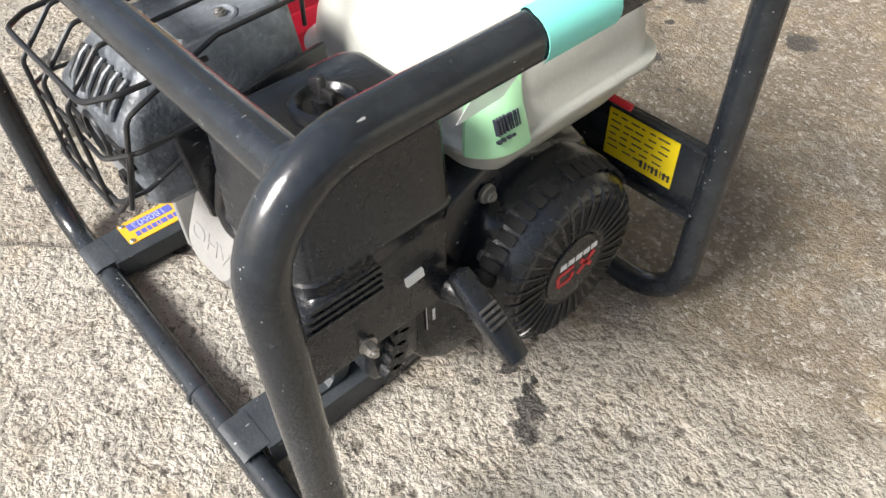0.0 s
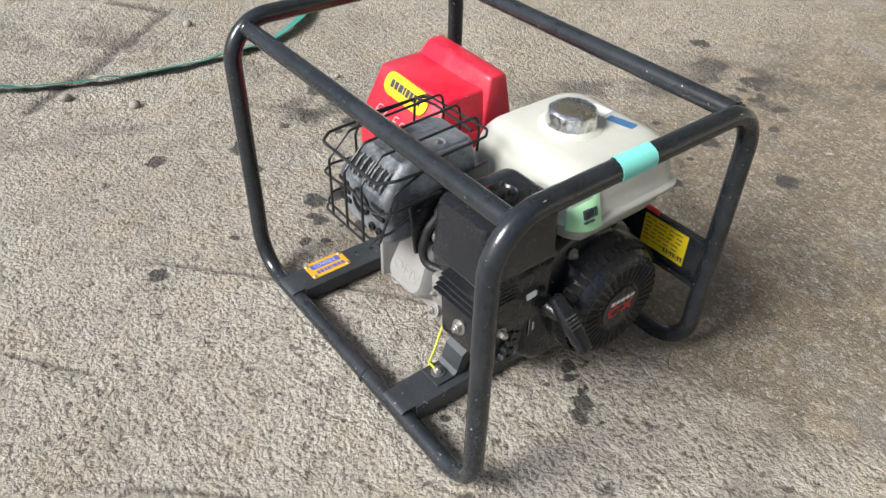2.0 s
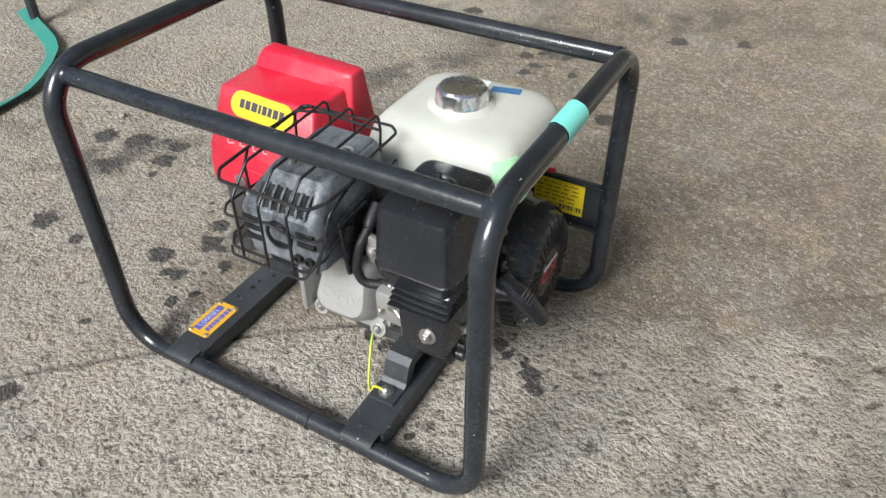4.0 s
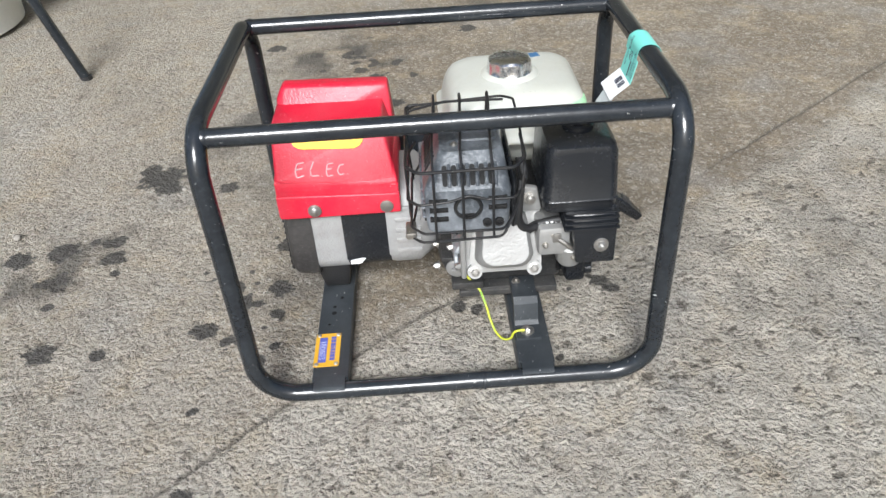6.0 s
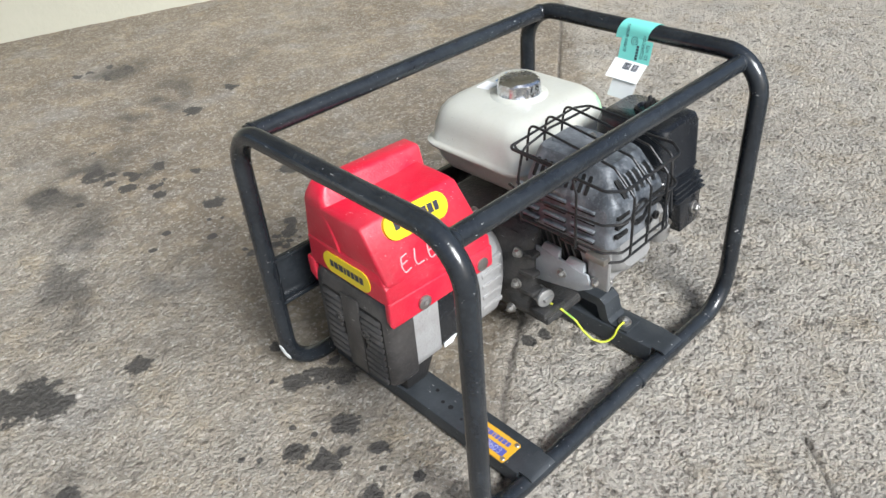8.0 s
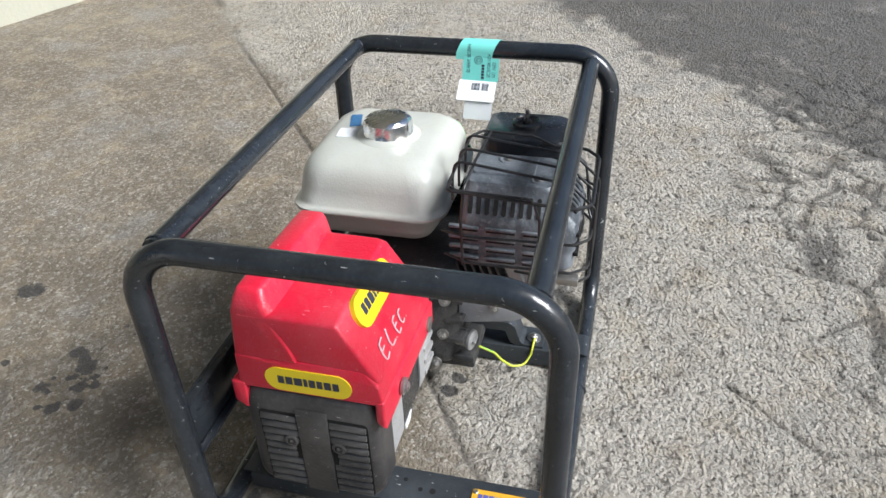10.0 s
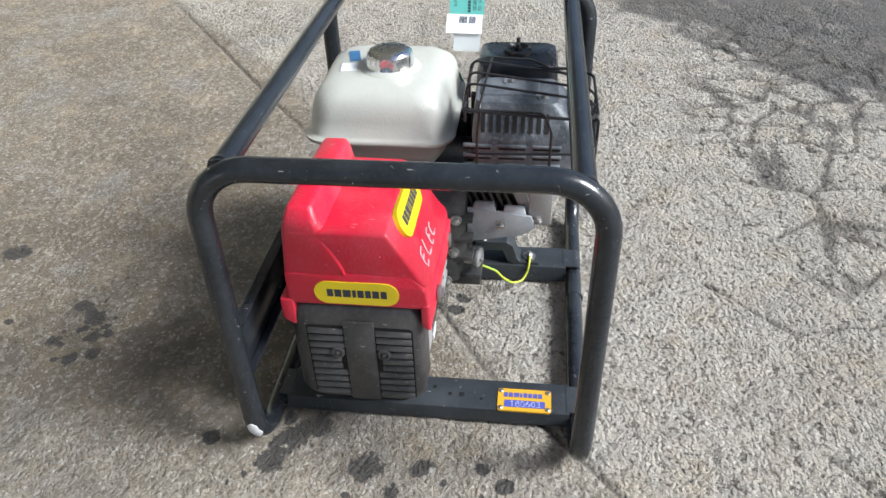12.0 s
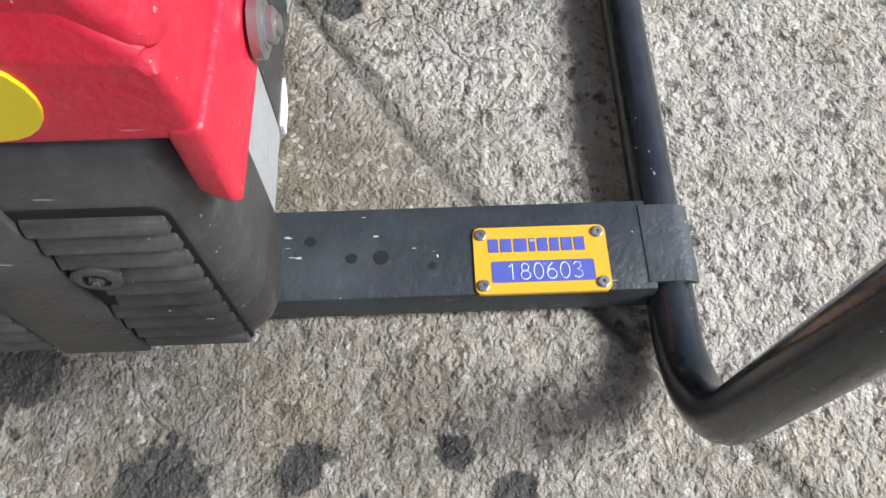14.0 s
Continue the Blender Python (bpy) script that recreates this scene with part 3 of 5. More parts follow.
loop = fillet([(XA, YN + 0.004, foot(XA, YN)), (XB, YN - 0.001, foot(XB, YN)), (XB, YN - 0.001, ZTB), (XB, YF + 0.003, ZTB), (XB, YF + 0.003, foot(XB, YF)), (XA, YF, foot(XA, YF)), (XA, YF, ZT), (XA, YN + 0.004, ZT)], 0.062, 10, True)
sweep(bm, loop, R_LOOP, 20, True)
frame_tube = part("frame_tube", bm, PAINT, gen, "bent black gloss-painted steel tube with chips")
for y, drop in ((-0.171, 0.0125), (0.1895, 0.0045)):
    bm = bmesh.new()
    cyl(bm, (XA + 0.003, y, ZT - drop), (XB - 0.003, y, ZTB - drop), R_RAIL, 20)
    rail = part("top_rail", bm, PAINT, gen)
    for x, s, z in ((XA, 1, ZT - drop), (XB, -1, ZTB - drop)):
        bm = bmesh.new()
        turned(bm, (x + s * 0.008, y, z), (s, 0, 0), [(0, R_RAIL + 0.0012), (0.004, R_RAIL + 0.0012), (0.0065, R_RAIL - 0.0001)], 20)
        part("weld_seam", bm, PAINT, rail)
for y in (YN, YF):
    bm = bmesh.new()
    turned(bm, (0.055, y, foot(0.055, y)), (1, 0, 0), [(-0.002, R_LOOP), (-0.001, R_LOOP + 0.0011), (0.002, R_LOOP + 0.0011), (0.003, R_LOOP)], 20)
    part("weld_seam", bm, PAINT, frame_tube)


def channel(x0, x1, lift=0.0):
    """A folded steel channel across the two long feet, with a lip on each."""
    bm = bmesh.new()
    top, t = 0.0345 + lift, 0.003
    c = 0.0022
    prof = [(x0, 0.010), (x0, top - c), (x0 + c * 0.3, top - c * 0.3), (x0 + c, top), (x1 - c, top), (x1 - c * 0.3, top - c * 0.3), (x1, top - c), (x1, 0.010), (x1 - t, 0.010), (x1 - t, top - t), (x0 + t, top - t), (x0 + t, 0.010)]
    loft(bm, [[(x, y, z) for x, z in prof] for y in (YN + 0.014, YF - 0.014)])
    ob = part("cross_channel", bm, CHANNEL, gen, "folded black-painted steel channel")
    for y, s in ((YN, 1), (YF, -1)):
        bm = bmesh.new()
        zc, r1, r0 = top - 0.0158, 0.0164, 0.0136
        arc = [radians(a) for a in (0, 10, 20, 30, 38)]
        outer = [(y + s * 0.018, top + 0.0006)] + [(y - s * r1 * math.sin(a), zc + r1 * math.cos(a)) for a in arc]
        inner = [(y + s * 0.018, top - t)] + [(y - s * r0 * math.sin(a), zc + r0 * math.cos(a)) for a in arc]
        loft(bm, [[(x, u, v) for u, v in outer + inner[::-1]] for x in (x0 + 0.004, x1 - 0.004)])
        part("lip", bm, CHANNEL, ob)
    return ob


chan_a, chan_b = channel(-0.205, -0.150), channel(0.109, 0.164, 0.006)
# black discs painted as the shade in the channel's holes
for x, y, r in ((-0.181, -0.039, 0.0042), (-0.181, -0.023, 0.003), (-0.187, -0.067, 0.0022), (-0.17, 0.0, 0.003)):
    bm = bmesh.new()
    cyl(bm, (x, y, 0.030), (x, y, 0.0349), r, 18)
    part("hole_shade", bm, DARK, chan_a)

# yellow number plate with four rivets
plate = part("number_plate", slab(bmesh.new(), on_face((-0.1855, -0.1265, 0.0345), (0, -1, 0), (1, 0, 0)), -0.0368, 0.0368, -0.0198, 0.0198, 0.0012, 0.004), PLATE, gen, "yellow enamelled plate with a blue number field")
pm = on_face((-0.1855, -0.1265, 0.0357), (0, -1, 0), (1, 0, 0))
part("number_field", slab(bmesh.new(), pm, -0.0275, 0.0285, -0.0135, -0.001, 0.0003, 0.0015), BLUE, plate, "blue number field")
part("print", bars(bmesh.new(), pm, [1, 1.1, 1.3, 0.6, 1, 0.9, 1.1, 1], -0.0285, 0.0245, 0.0045, 0.0125, 0.0004), BLUE, plate)
ROUND0 = [(0.5 + 0.46 * math.sin(a), 0.5 + 0.5 * math.cos(a)) for a in (2 * math.pi * k / 16 for k in range(17))]
DIGITS = {"1": [[(0.25, 0.8), (0.55, 1.0), (0.55, 0.0)]], "0": [ROUND0],
          "8": [[(0.5 + 0.36 * (u - 0.5) / 0.46, 0.76 + 0.48 * (v - 0.5)) for u, v in ROUND0], [(u, 0.27 + 0.54 * (v - 0.5)) for u, v in ROUND0]],
          "6": [[(u, 0.3 + 0.6 * (v - 0.5)) for u, v in ROUND0], [(0.05, 0.35), (0.2, 0.72), (0.65, 1.0)]],
          "3": [[(0.08, 0.85), (0.35, 1.0), (0.75, 0.93), (0.8, 0.68), (0.4, 0.54), (0.85, 0.42), (0.92, 0.15), (0.5, 0.0), (0.05, 0.12)]]}
for i, ch in enumerate("180603"):
    bm = bmesh.new()
    for line in DIGITS[ch]:
        sweep(bm, [pm @ Vector((-0.0195 + i * 0.0072 + 0.0055 * u, -0.0120 + 0.0094 * v, 0.0003)) for u, v in line], 0.00038, 6)
    part("digit", bm, ENGRAVE, plate)
for u in (-0.0325, 0.0322):
    for v in (-0.0150, 0.0152):
        bm = bmesh.new()
        turned(bm, pm @ Vector((u, v, 0)), (0, 0, 1), [(-0.001, 0.0034), (0.0009, 0.0034), (0.0016, 0.0026), (0.0016, 0.0011), (0.0004, 0.0009)], 18)
        part("rivet", bm, STEEL, plate)

# long side panel with the yellow test sticker
bm = bmesh.new()
box(bm, (XA + 0.004, YF - 0.004, 0.158), (XB - 0.004, YF + 0.0, 0.236), 0.0012)
side_panel = part("side_panel", bm, PAINT, gen, "black-painted steel side panel")
for z in (0.157, 0.233):
    bm = bmesh.new()
    box(bm, (XA + 0.005, YF - 0.014, z), (XB - 0.005, YF - 0.0042, z + 0.004), 0.001)
    part("flange", bm, PAINT, side_panel)
sm = on_face((0.231, YF - 0.0042, 0.199), (1, 0, 0), (0, 0, 1))
sticker = part("test_sticker", slab(bmesh.new(), sm, -0.0405, 0.0385, -0.027, 0.027, 0.0006, 0.001), YELLOW, gen, "yellow inspection sticker with dark print")
bm = bmesh.new()
rs = random.Random(3)
for i in range(6):
    v = 0.02 - i * 0.0072
    u = -0.037
    while u < 0.028:
        w = rs.uniform(0.004, 0.013)
        slab(bm, sm, u, min(u + w, 0.035), v, v + 0.0016, 0.0008, 0, 0.0005)
        u += w + rs.uniform(0.002, 0.006)
part("print", bm, INK, sticker)
bm = bmesh.new()
bars(bm, sm, [1.2, 1, 0.4, 1, 1.1, 0.4, 1, 1], 0.002, 0.036, -0.021, -0.013, 0.0008, 0.9)
part("handwriting", bm, INK, sticker)

# worn-through white patch on the outer bend of one leg
bm = bmesh.new()
bend = Vector((XA + 0.062, YF, foot(XA, YF) + 0.062))
rings = []
for k in range(11):
    u = k / 5 - 1
    along = radians(18 + 15 * u)
    wide = radians(38) * math.sqrt(max(1 - u * u, 0.02)) * (1 + 0.15 * math.sin(5 * u))
    out_dir = Vector((-math.cos(along), 0, -math.sin(along)))
    row = []
    for rr in (R_LOOP + 0.0007, R_LOOP - 0.001):
        turns = [wide * (j / 4 - 1) for j in range(9)]
        for p in (turns if rr > R_LOOP else turns[::-1]):
            row.append(bend + out_dir * (0.062 + rr * math.cos(p)) + Vector((0, rr * math.sin(p), 0)))
    rings.append(row)
loft(bm, rings)
part("bare_tip", bm, PAPER, frame_tube, "scraped pale patch on the bend")

# ---- alternator ----
AY, AZ = 0.078, 0.162
bm = bmesh.new()
rings = []
for x, g, r in ((-0.206, 0.0, 0.028), (-0.234, 0.0, 0.028), (-0.242, -0.002, 0.027), (-0.247, -0.006, 0.024), (-0.2505, -0.012, 0.018)):
    rings.append(xring(0.0 - g, 0.165 + g, 0.083 - g, 0.2505 + g, r, x))
loft(bm, rings)
bell = part("end_bell", bm, BELL, gen, "scuffed black ribbed plastic end cover")
bell.location = (0.0065, 0.0, -0.0045)
# raised black sheet painted as the shade behind the slats
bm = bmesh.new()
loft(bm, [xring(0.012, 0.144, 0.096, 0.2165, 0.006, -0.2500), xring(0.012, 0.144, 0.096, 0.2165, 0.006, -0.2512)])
part("recess_shade", bm, DARK, bell)
rs = random.Random(8)
for col, (y0, y1) in enumerate(((0.098, 0.142), (0.014, 0.058))):
    for i in range(10):
        z = 0.0985 + i * 0.0117
        cut = 0.006 * (i in (4, 5, 6))
        a, b = (y0 + cut, y1) if col == 0 else (y0, y1 - cut)
        bm = bmesh.new()
        hull(bm, [(-0.2505, a, z), (-0.2505, b, z), (-0.2505, a, z + 0.009), (-0.2505, b, z + 0.009), (-0.2545, a, z + 0.001), (-0.2545, b, z + 0.001), (-0.253, a, z + 0.0065), (-0.253, b, z + 0.0065)], 0.0007, 1)
        part("vent_slat", bm, BELL, bell)
bm = bmesh.new()
box(bm, (-0.254, 0.059, 0.092), (-0.2505, 0.097, 0.226), 0.0012)
part("centre_rib", bm, BELL, bell)
for y in (0.107, 0.049):
    bm = bmesh.new()
    turned(bm, (-0.2515, y, 0.1745), (-1, 0, 0), [(0, 0.0085), (0.0035, 0.0085), (0.0042, 0.0075), (0.0042, 0.005), (0.001, 0.0045)], 20)
    part("screw_boss", bm, BELL, bell)
    hexbolt("screw", (-0.2530, y, 0.1745), (-1, 0, 0), 0.003, bell, mat=BLOCK, washer=1.2)

bm = bmesh.new()
loft(bm, [xring(0.0025, 0.155, 0.087, 0.236, 0.03, x) for x in (-0.206, -0.149)])
part("stator_band", bm, ALTGREY, gen, "bare grey alternator stator band")
bm = bmesh.new()
loft(bm, [xring(0.002, 0.154, 0.09, 0.238, 0.03, x) for x in (-0.151, -0.078)])
altlabel = part("stator_cover", bm, BLACK, gen)
bm = bmesh.new()
lmx = on_face((-0.146, 0.0021, 0.112), (1, 0, 0), (0, 0, 1))
hull(bm, [lmx @ Vector((u, v, h)) for u, v in ((0.0, -0.008), (0.0, -0.001), (0.012, 0.0), (0.02, 0.003), (0.026, 0.002), (0.017, -0.008)) for h in (-0.001, 0.0005)])
part("data_label", bm, PAPER, altlabel, "torn white data label")
bm = bmesh.new()
loft(bm, [xring(0.0 + g, 0.156 - g, 0.086 + g, 0.242 - g, 0.045, x) for x, g in ((-0.08, 0.0), (-0.07, -0.002), (-0.03, -0.002), (-0.012, 0.008), (0.006, 0.02))])
altbell = part("drive_end_bell", bm, ALTGREY, gen, "grey cast aluminium alternator housing")
for i in range(5):
    bm = bmesh.new()
    box(bm, (-0.066, -0.0045, 0.125 + i * 0.02), (-0.025, 0.006, 0.133 + i * 0.02), 0.0015)
    part("rib", bm, ALTGREY, altbell)
for y in (0.012, 0.144):
    bm = bmesh.new()
    cyl(bm, (-0.205, y, 0.222), (-0.03, y, 0.222), 0.004, 12)
    part("tie_bolt", bm, STEEL, altbell)
bm = bmesh.new()
hull(bm, [(-0.208, 0.02, 0.09), (-0.15, 0.02, 0.09), (-0.208, 0.136, 0.09), (-0.15, 0.136, 0.09), (-0.2, 0.034, 0.034), (-0.158, 0.034, 0.034), (-0.2, 0.122, 0.034), (-0.158, 0.122, 0.034)], 0.004)
part("alternator_foot", bm, RUBBER, gen, "black rubber-mounted alternator foot")

# red cover: a skirt, a sloping body and a raised rear shoulder
bm = bmesh.new()
hull(bm, [(-0.2430, -0.0085, 0.2435), (-0.054, -0.013, 0.212), (-0.2430, 0.160, 0.2435), (-0.054, 0.160, 0.212), (-0.2430, -0.006, 0.273), (-0.054, -0.010, 0.261), (-0.2425, 0.1595, 0.292), (-0.054, 0.1595, 0.29), (-0.2405, 0.01, 0.29), (-0.06, 0.01, 0.29)], 0.003, 3)
hull(bm, [(-0.2405, -0.009, 0.272), (-0.055, -0.009, 0.260), (-0.2395, 0.1595, 0.29), (-0.055, 0.1595, 0.286), (-0.241, 0.035, 0.3475), (-0.072, 0.035, 0.3475), (-0.241, 0.150, 0.349), (-0.072, 0.150, 0.349)], 0.0045, 3)
hull(bm, [(-0.2435, 0.080, 0.288), (-0.056, 0.098, 0.286), (-0.2425, 0.1595, 0.288), (-0.056, 0.1595, 0.286), (-0.2400, 0.116, 0.355), (-0.228, 0.120, 0.374), (-0.062, 0.113, 0.370), (-0.2400, 0.154, 0.355), (-0.228, 0.148, 0.374), (-0.062, 0.146, 0.370)], 0.005, 3)
cover = part("control_cover", bm, RED, gen, "scuffed red plastic control box cover", 30)
for y0, y1 in ((-0.0145, 0.001), (0.153, 0.1705)):
    bm = bmesh.new()
    hull(bm, [(-0.2440, y0 + (0.0045 if y0 < 0 else 0), 0.207), (-0.2440, y1, 0.219), (-0.22, y1, 0.211), (-0.0535, y0, 0.211), (-0.0535, y1, 0.211), (-0.2440, y0 + (0.0045 if y0 < 0 else 0), 0.25), (-0.2440, y1, 0.25), (-0.0535, y0, 0.246), (-0.0535, y1, 0.246)], 0.003, 3)
    part("side_skirt", bm, RED, cover)
for x, y in ((-0.187, -0.0145), (-0.075, -0.0145), (-0.187, 0.1705)):
    ax = (0, -1, 0) if y < 0 else (0, 1, 0)
    bm = bmesh.new()
    turned(bm, (x, y, 0.224), ax, [(-0.002, 0.0105), (0.0012, 0.0105), (0.002, 0.0085)], 24)
    w = part("washer", bm, STEEL, cover)
    if x < -0.1:
        hexbolt("bolt", (x, y + (-0.0012 if y < 0 else 0.0012), 0.224), ax, 0.0062, cover, 0.0042, 1.2)
# front sticker and side sticker
fm = on_face((-0.2432, 0.0755, 0.2640), (0, -1, 0), (-0.01, 0, 1))
st = part("oval_sticker", slab(bmesh.new(), fm, -0.0505, 0.0505, -0.0165, 0.0165, 0.0009, 0.0164), YELLOW, gen, "yellow rounded sticker with dark print")
part("print", bars(bmesh.new(), fm, [1, 1.1, 1.3, 0.6, 1, 0.9, 1.1, 1], -0.035, 0.036, -0.0055, 0.0055, 0.0012), INK, st)
up_side = Vector((0.0, 0.043, 0.084)).normalized()
right_side = Vector((0.99, 0.0, -0.05)).normalized()
fm2 = on_face((-0.156, 0.0235, 0.3310), right_side, up_side)
st = part("oval_sticker", slab(bmesh.new(), fm2, -0.055, 0.055, -0.0185, 0.0185, 0.0022, 0.0183, -0.004), YELLOW, gen, "yellow rounded sticker with dark print")
part("print", bars(bmesh.new(), fm2, [1, 1.1, 1.3, 0.6, 1, 0.9, 1.1, 1], -0.039, 0.039, -0.0055, 0.0075, 0.0025), INK, st)


def stroke(bm, m, pts, r=0.0013):
    sweep(bm, fillet([m @ Vector((u, v, 0.0006)) for u, v in pts], 0.003, 4), r * 0.8, 6)


em = on_face((-0.168, 0.0004, 0.2870), right_side, up_side)
bm = bmesh.new()
for pts in ([(-0.026, 0.012), (-0.037, 0.010), (-0.040, -0.002), (-0.038, -0.011), (-0.027, -0.008)], [(-0.039, 0.001), (-0.029, 0.003)], [(-0.012, 0.013), (-0.017, 0.000), (-0.016, -0.009), (-0.004, -0.008)],
            [(0.000, -0.009), (0.001, -0.0085)], [(0.018, 0.010), (0.009, 0.009), (0.007, -0.001), (0.008, -0.010), (0.017, -0.008)], [(0.008, 0.001), (0.015, 0.002)], [(0.034, 0.008), (0.027, 0.007), (0.024, -0.002), (0.027, -0.008), (0.034, -0.006)], [(0.039, -0.007), (0.040, -0.0065)]):
    stroke(bm, em, pts)
part("handwriting", bm, CHALK, cover, "white handwritten marker letters")

# ---- engine block ----
CY, CZ = 0.076, 0.172
bm = bmesh.new()
hull(bm, [(0.0, 0.0, 0.1), (0.0, 0.15, 0.1), (0.0, -0.01, 0.2), (0.0, 0.15, 0.22), (0.02, -0.03, 0.07), (0.2, -0.03, 0.07), (0.02, 0.15, 0.07), (0.2, 0.15, 0.07), (0.2, -0.03, 0.24), (0.02, -0.03, 0.24), (0.2, 0.15, 0.25), (0.02, 0.15, 0.25)], 0.012, 3)
box(bm, (0.03, -0.05, 0.058), (0.19, 0.15, 0.0715), 0.003)
crank = part("crankcase", bm, BLOCK, gen, "dark grey cast engine crankcase")
for y, z in ((-0.016, 0.205), (-0.012, 0.145), (0.07, 0.242), (0.0, 0.09)):
    hexbolt("bolt", (-0.001, y, z), (-1, 0, 0), 0.006, crank, 0.007, 1.4)
for z in (0.13, 0.165, 0.2):
    bm = bmesh.new()
    box(bm, (0.004, -0.04, z - 0.004), (0.03, 0.0, z + 0.004), 0.002)
    part("web", bm, BLOCK, crank)
bm = bmesh.new()
turned(bm, (0.03, -0.03, 0.118), (-0.25, -1, 0), [(-0.01, 0.013), (0.014, 0.013), (0.016, 0.0155), (0.02, 0.0155), (0.0215, 0.013)], 24)
box(bm, (0.018, -0.055, 0.115), (0.036, -0.049, 0.121), 0.0015)
part("oil_plug", bm, ALLOY, crank, "pale alloy oil plug with a grip bar")
bm = bmesh.new()
box(bm, (0.018, -0.052, 0.076), (0.07, -0.02, 0.09), 0.003)
part("foot_lug", bm, BLOCK, crank)

# inclined cylinder with fins, and the valve cover at its end
TILT_C = radians(22)
cm = Matrix.Translation((0.0935, -0.0005, 0.1805)) @ Matrix.Rotation(-TILT_C, 4, "X") @ Matrix.Rotation(radians(90), 4, "X")
bm = bmesh.new()
box(bm, (-0.042, -0.045, 0.0), (0.042, 0.045, 0.112), 0.006, 2, cm)
barrel_cyl = part("cylinder", bm, BLOCK, gen, "finned engine cylinder")
for i in range(9):
    bm = bmesh.new()
    h = 0.012 + i * 0.0105
    loft(bm, [[cm @ Vector((u, v, w)) for u, v in rrect(-0.058, 0.058, -0.056, 0.05, 0.012)] for w in (h, h + 0.003)])
    part("cooling_fin", bm, BLOCK, barrel_cyl)
bm = bmesh.new()
loft(bm, [[cm @ Vector((u, v, w)) for u, v in rrect(-0.055, 0.055, -0.055, 0.055, 0.012)] for w in (0.108, 0.124)])
part("cylinder_head", bm, ALLOY, gen, "cast aluminium cylinder head")
bm = bmesh.new()
rings = [[cm @ Vector((u * (1 - 0.26 * max(0, (v + 0.03) / 0.08)), v, w)) for u, v in rrect(-0.05 + g, 0.05 - g, -0.052 + g, 0.05 - g, 0.02)] for w, g in ((0.124, 0.0), (0.131, 0.0), (0.132, 0.007), (0.155, 0.011), (0.161, 0.016))]
loft(bm, rings)
for u, v in ((-0.043, -0.051), (0.043, -0.051), (-0.034, 0.046), (0.036, 0.046)):
    bm2 = [[cm @ Vector((u + 0.011 * math.cos(a), v + 0.011 * math.sin(a), w)) for a in (2 * math.pi * k / 20 for k in range(20))] for w in (0.124, 0.132)]
    loft(bm, bm2)
valve = part("valve_cover", bm, ALLOY, gen, "bare aluminium valve cover with raised letters")
for u, v in ((-0.043, -0.051), (0.043, -0.051), (-0.034, 0.046), (0.036, 0.046)):
    hexbolt("bolt", cm @ Vector((u, v, 0.132)), cm.to_3x3() @ Vector((0, 0, 1)), 0.0055, valve, 0.006, 1.35)
lettering("letters", "OHV", cm @ pose(0, -0.014, 0.1613), 0.020, ALLOY, valve, 0.0003, 1.35)

# head shroud plate on the alternator side
bm = bmesh.new()
hull(bm, [(0.022, -0.03, 0.15), (0.028, -0.03, 0.15), (0.022, -0.11, 0.165), (0.028, -0.11, 0.165), (0.022, -0.133, 0.18), (0.028, -0.133, 0.18), (0.022, -0.125, 0.2), (0.028, -0.125, 0.2), (0.022, -0.03, 0.212), (0.028, -0.03, 0.212)], 0.002)
for y, z in ((-0.055, 0.213), (-0.1, 0.207)):
    hull(bm, [(0.022, y - 0.018, z - 0.008), (0.03, y - 0.018, z - 0.008), (0.022, y + 0.018, z - 0.006), (0.03, y + 0.018, z - 0.006), (0.03, y - 0.014, z + 0.004), (0.036, y - 0.014, z + 0.004), (0.03, y + 0.014, z + 0.005), (0.036, y + 0.014, z + 0.005)], 0.001)
shroud = part("cylinder_shroud", bm, SHEET, gen, "grey sheet steel cylinder shroud")
hexbolt("bolt", (0.021, -0.08, 0.185), (-1, 0, 0), 0.0055, shroud, 0.006, 1.5)
bm = bmesh.new()
box(bm, (0.03, -0.155, 0.18), (0.038, -0.12, 0.25), 0.003)
part("shroud_tab", bm, ALLOY, shroud)
hexbolt("bolt", (0.03, -0.135, 0.19), (-1, -0.3, 0), 0.0055, shroud, 0.007, 1.4)
bm = bmesh.new()
hull(bm, [(0.118, -0.125, 0.27), (0.118, -0.115, 0.27), (0.148, -0.125, 0.27), (0.148, -0.115, 0.27), (0.118, -0.13, 0.315), (0.118, -0.12, 0.315), (0.14, -0.13, 0.31), (0.14, -0.12, 0.31)], 0.003)
tab = part("intake_flange", bm, ALLOY, gen)
hexbolt("bolt", (0.130, -0.131, 0.296), (0, -1, 0.2), 0.0065, tab, 0.006, 1.45)

# ---- muffler ----
def muffler_ring(z, x0, x1, y0, y1, r=0.014):
    return zring(x0, x1, y0, y1, r, z)


bm = bmesh.new()
loft(bm, [muffler_ring(0.280, -0.008, 0.092, -0.178, -0.045), muffler_ring(0.287, -0.012, 0.096, -0.184, -0.042), muffler_ring(0.342, -0.015, 0.099, -0.188, -0.040), muffler_ring(0.350, -0.013, 0.097, -0.186, -0.040), muffler_ring(0.383, 0.006, 0.092, -0.158, -0.042), muffler_ring(0.388, 0.010, 0.089, -0.153, -0.044)])
muffler = part("muffler_cover", bm, HEAT, gen, "heat-faded black pressed steel muffler cover", 25)
bm = bmesh.new()
loft(bm, [muffler_ring(0.387, 0.030, 0.086, -0.128, -0.048, 0.006), muffler_ring(0.3905, 0.032, 0.084, -0.126, -0.050, 0.006)])
part("raised_panel", bm, HEAT, muffler)
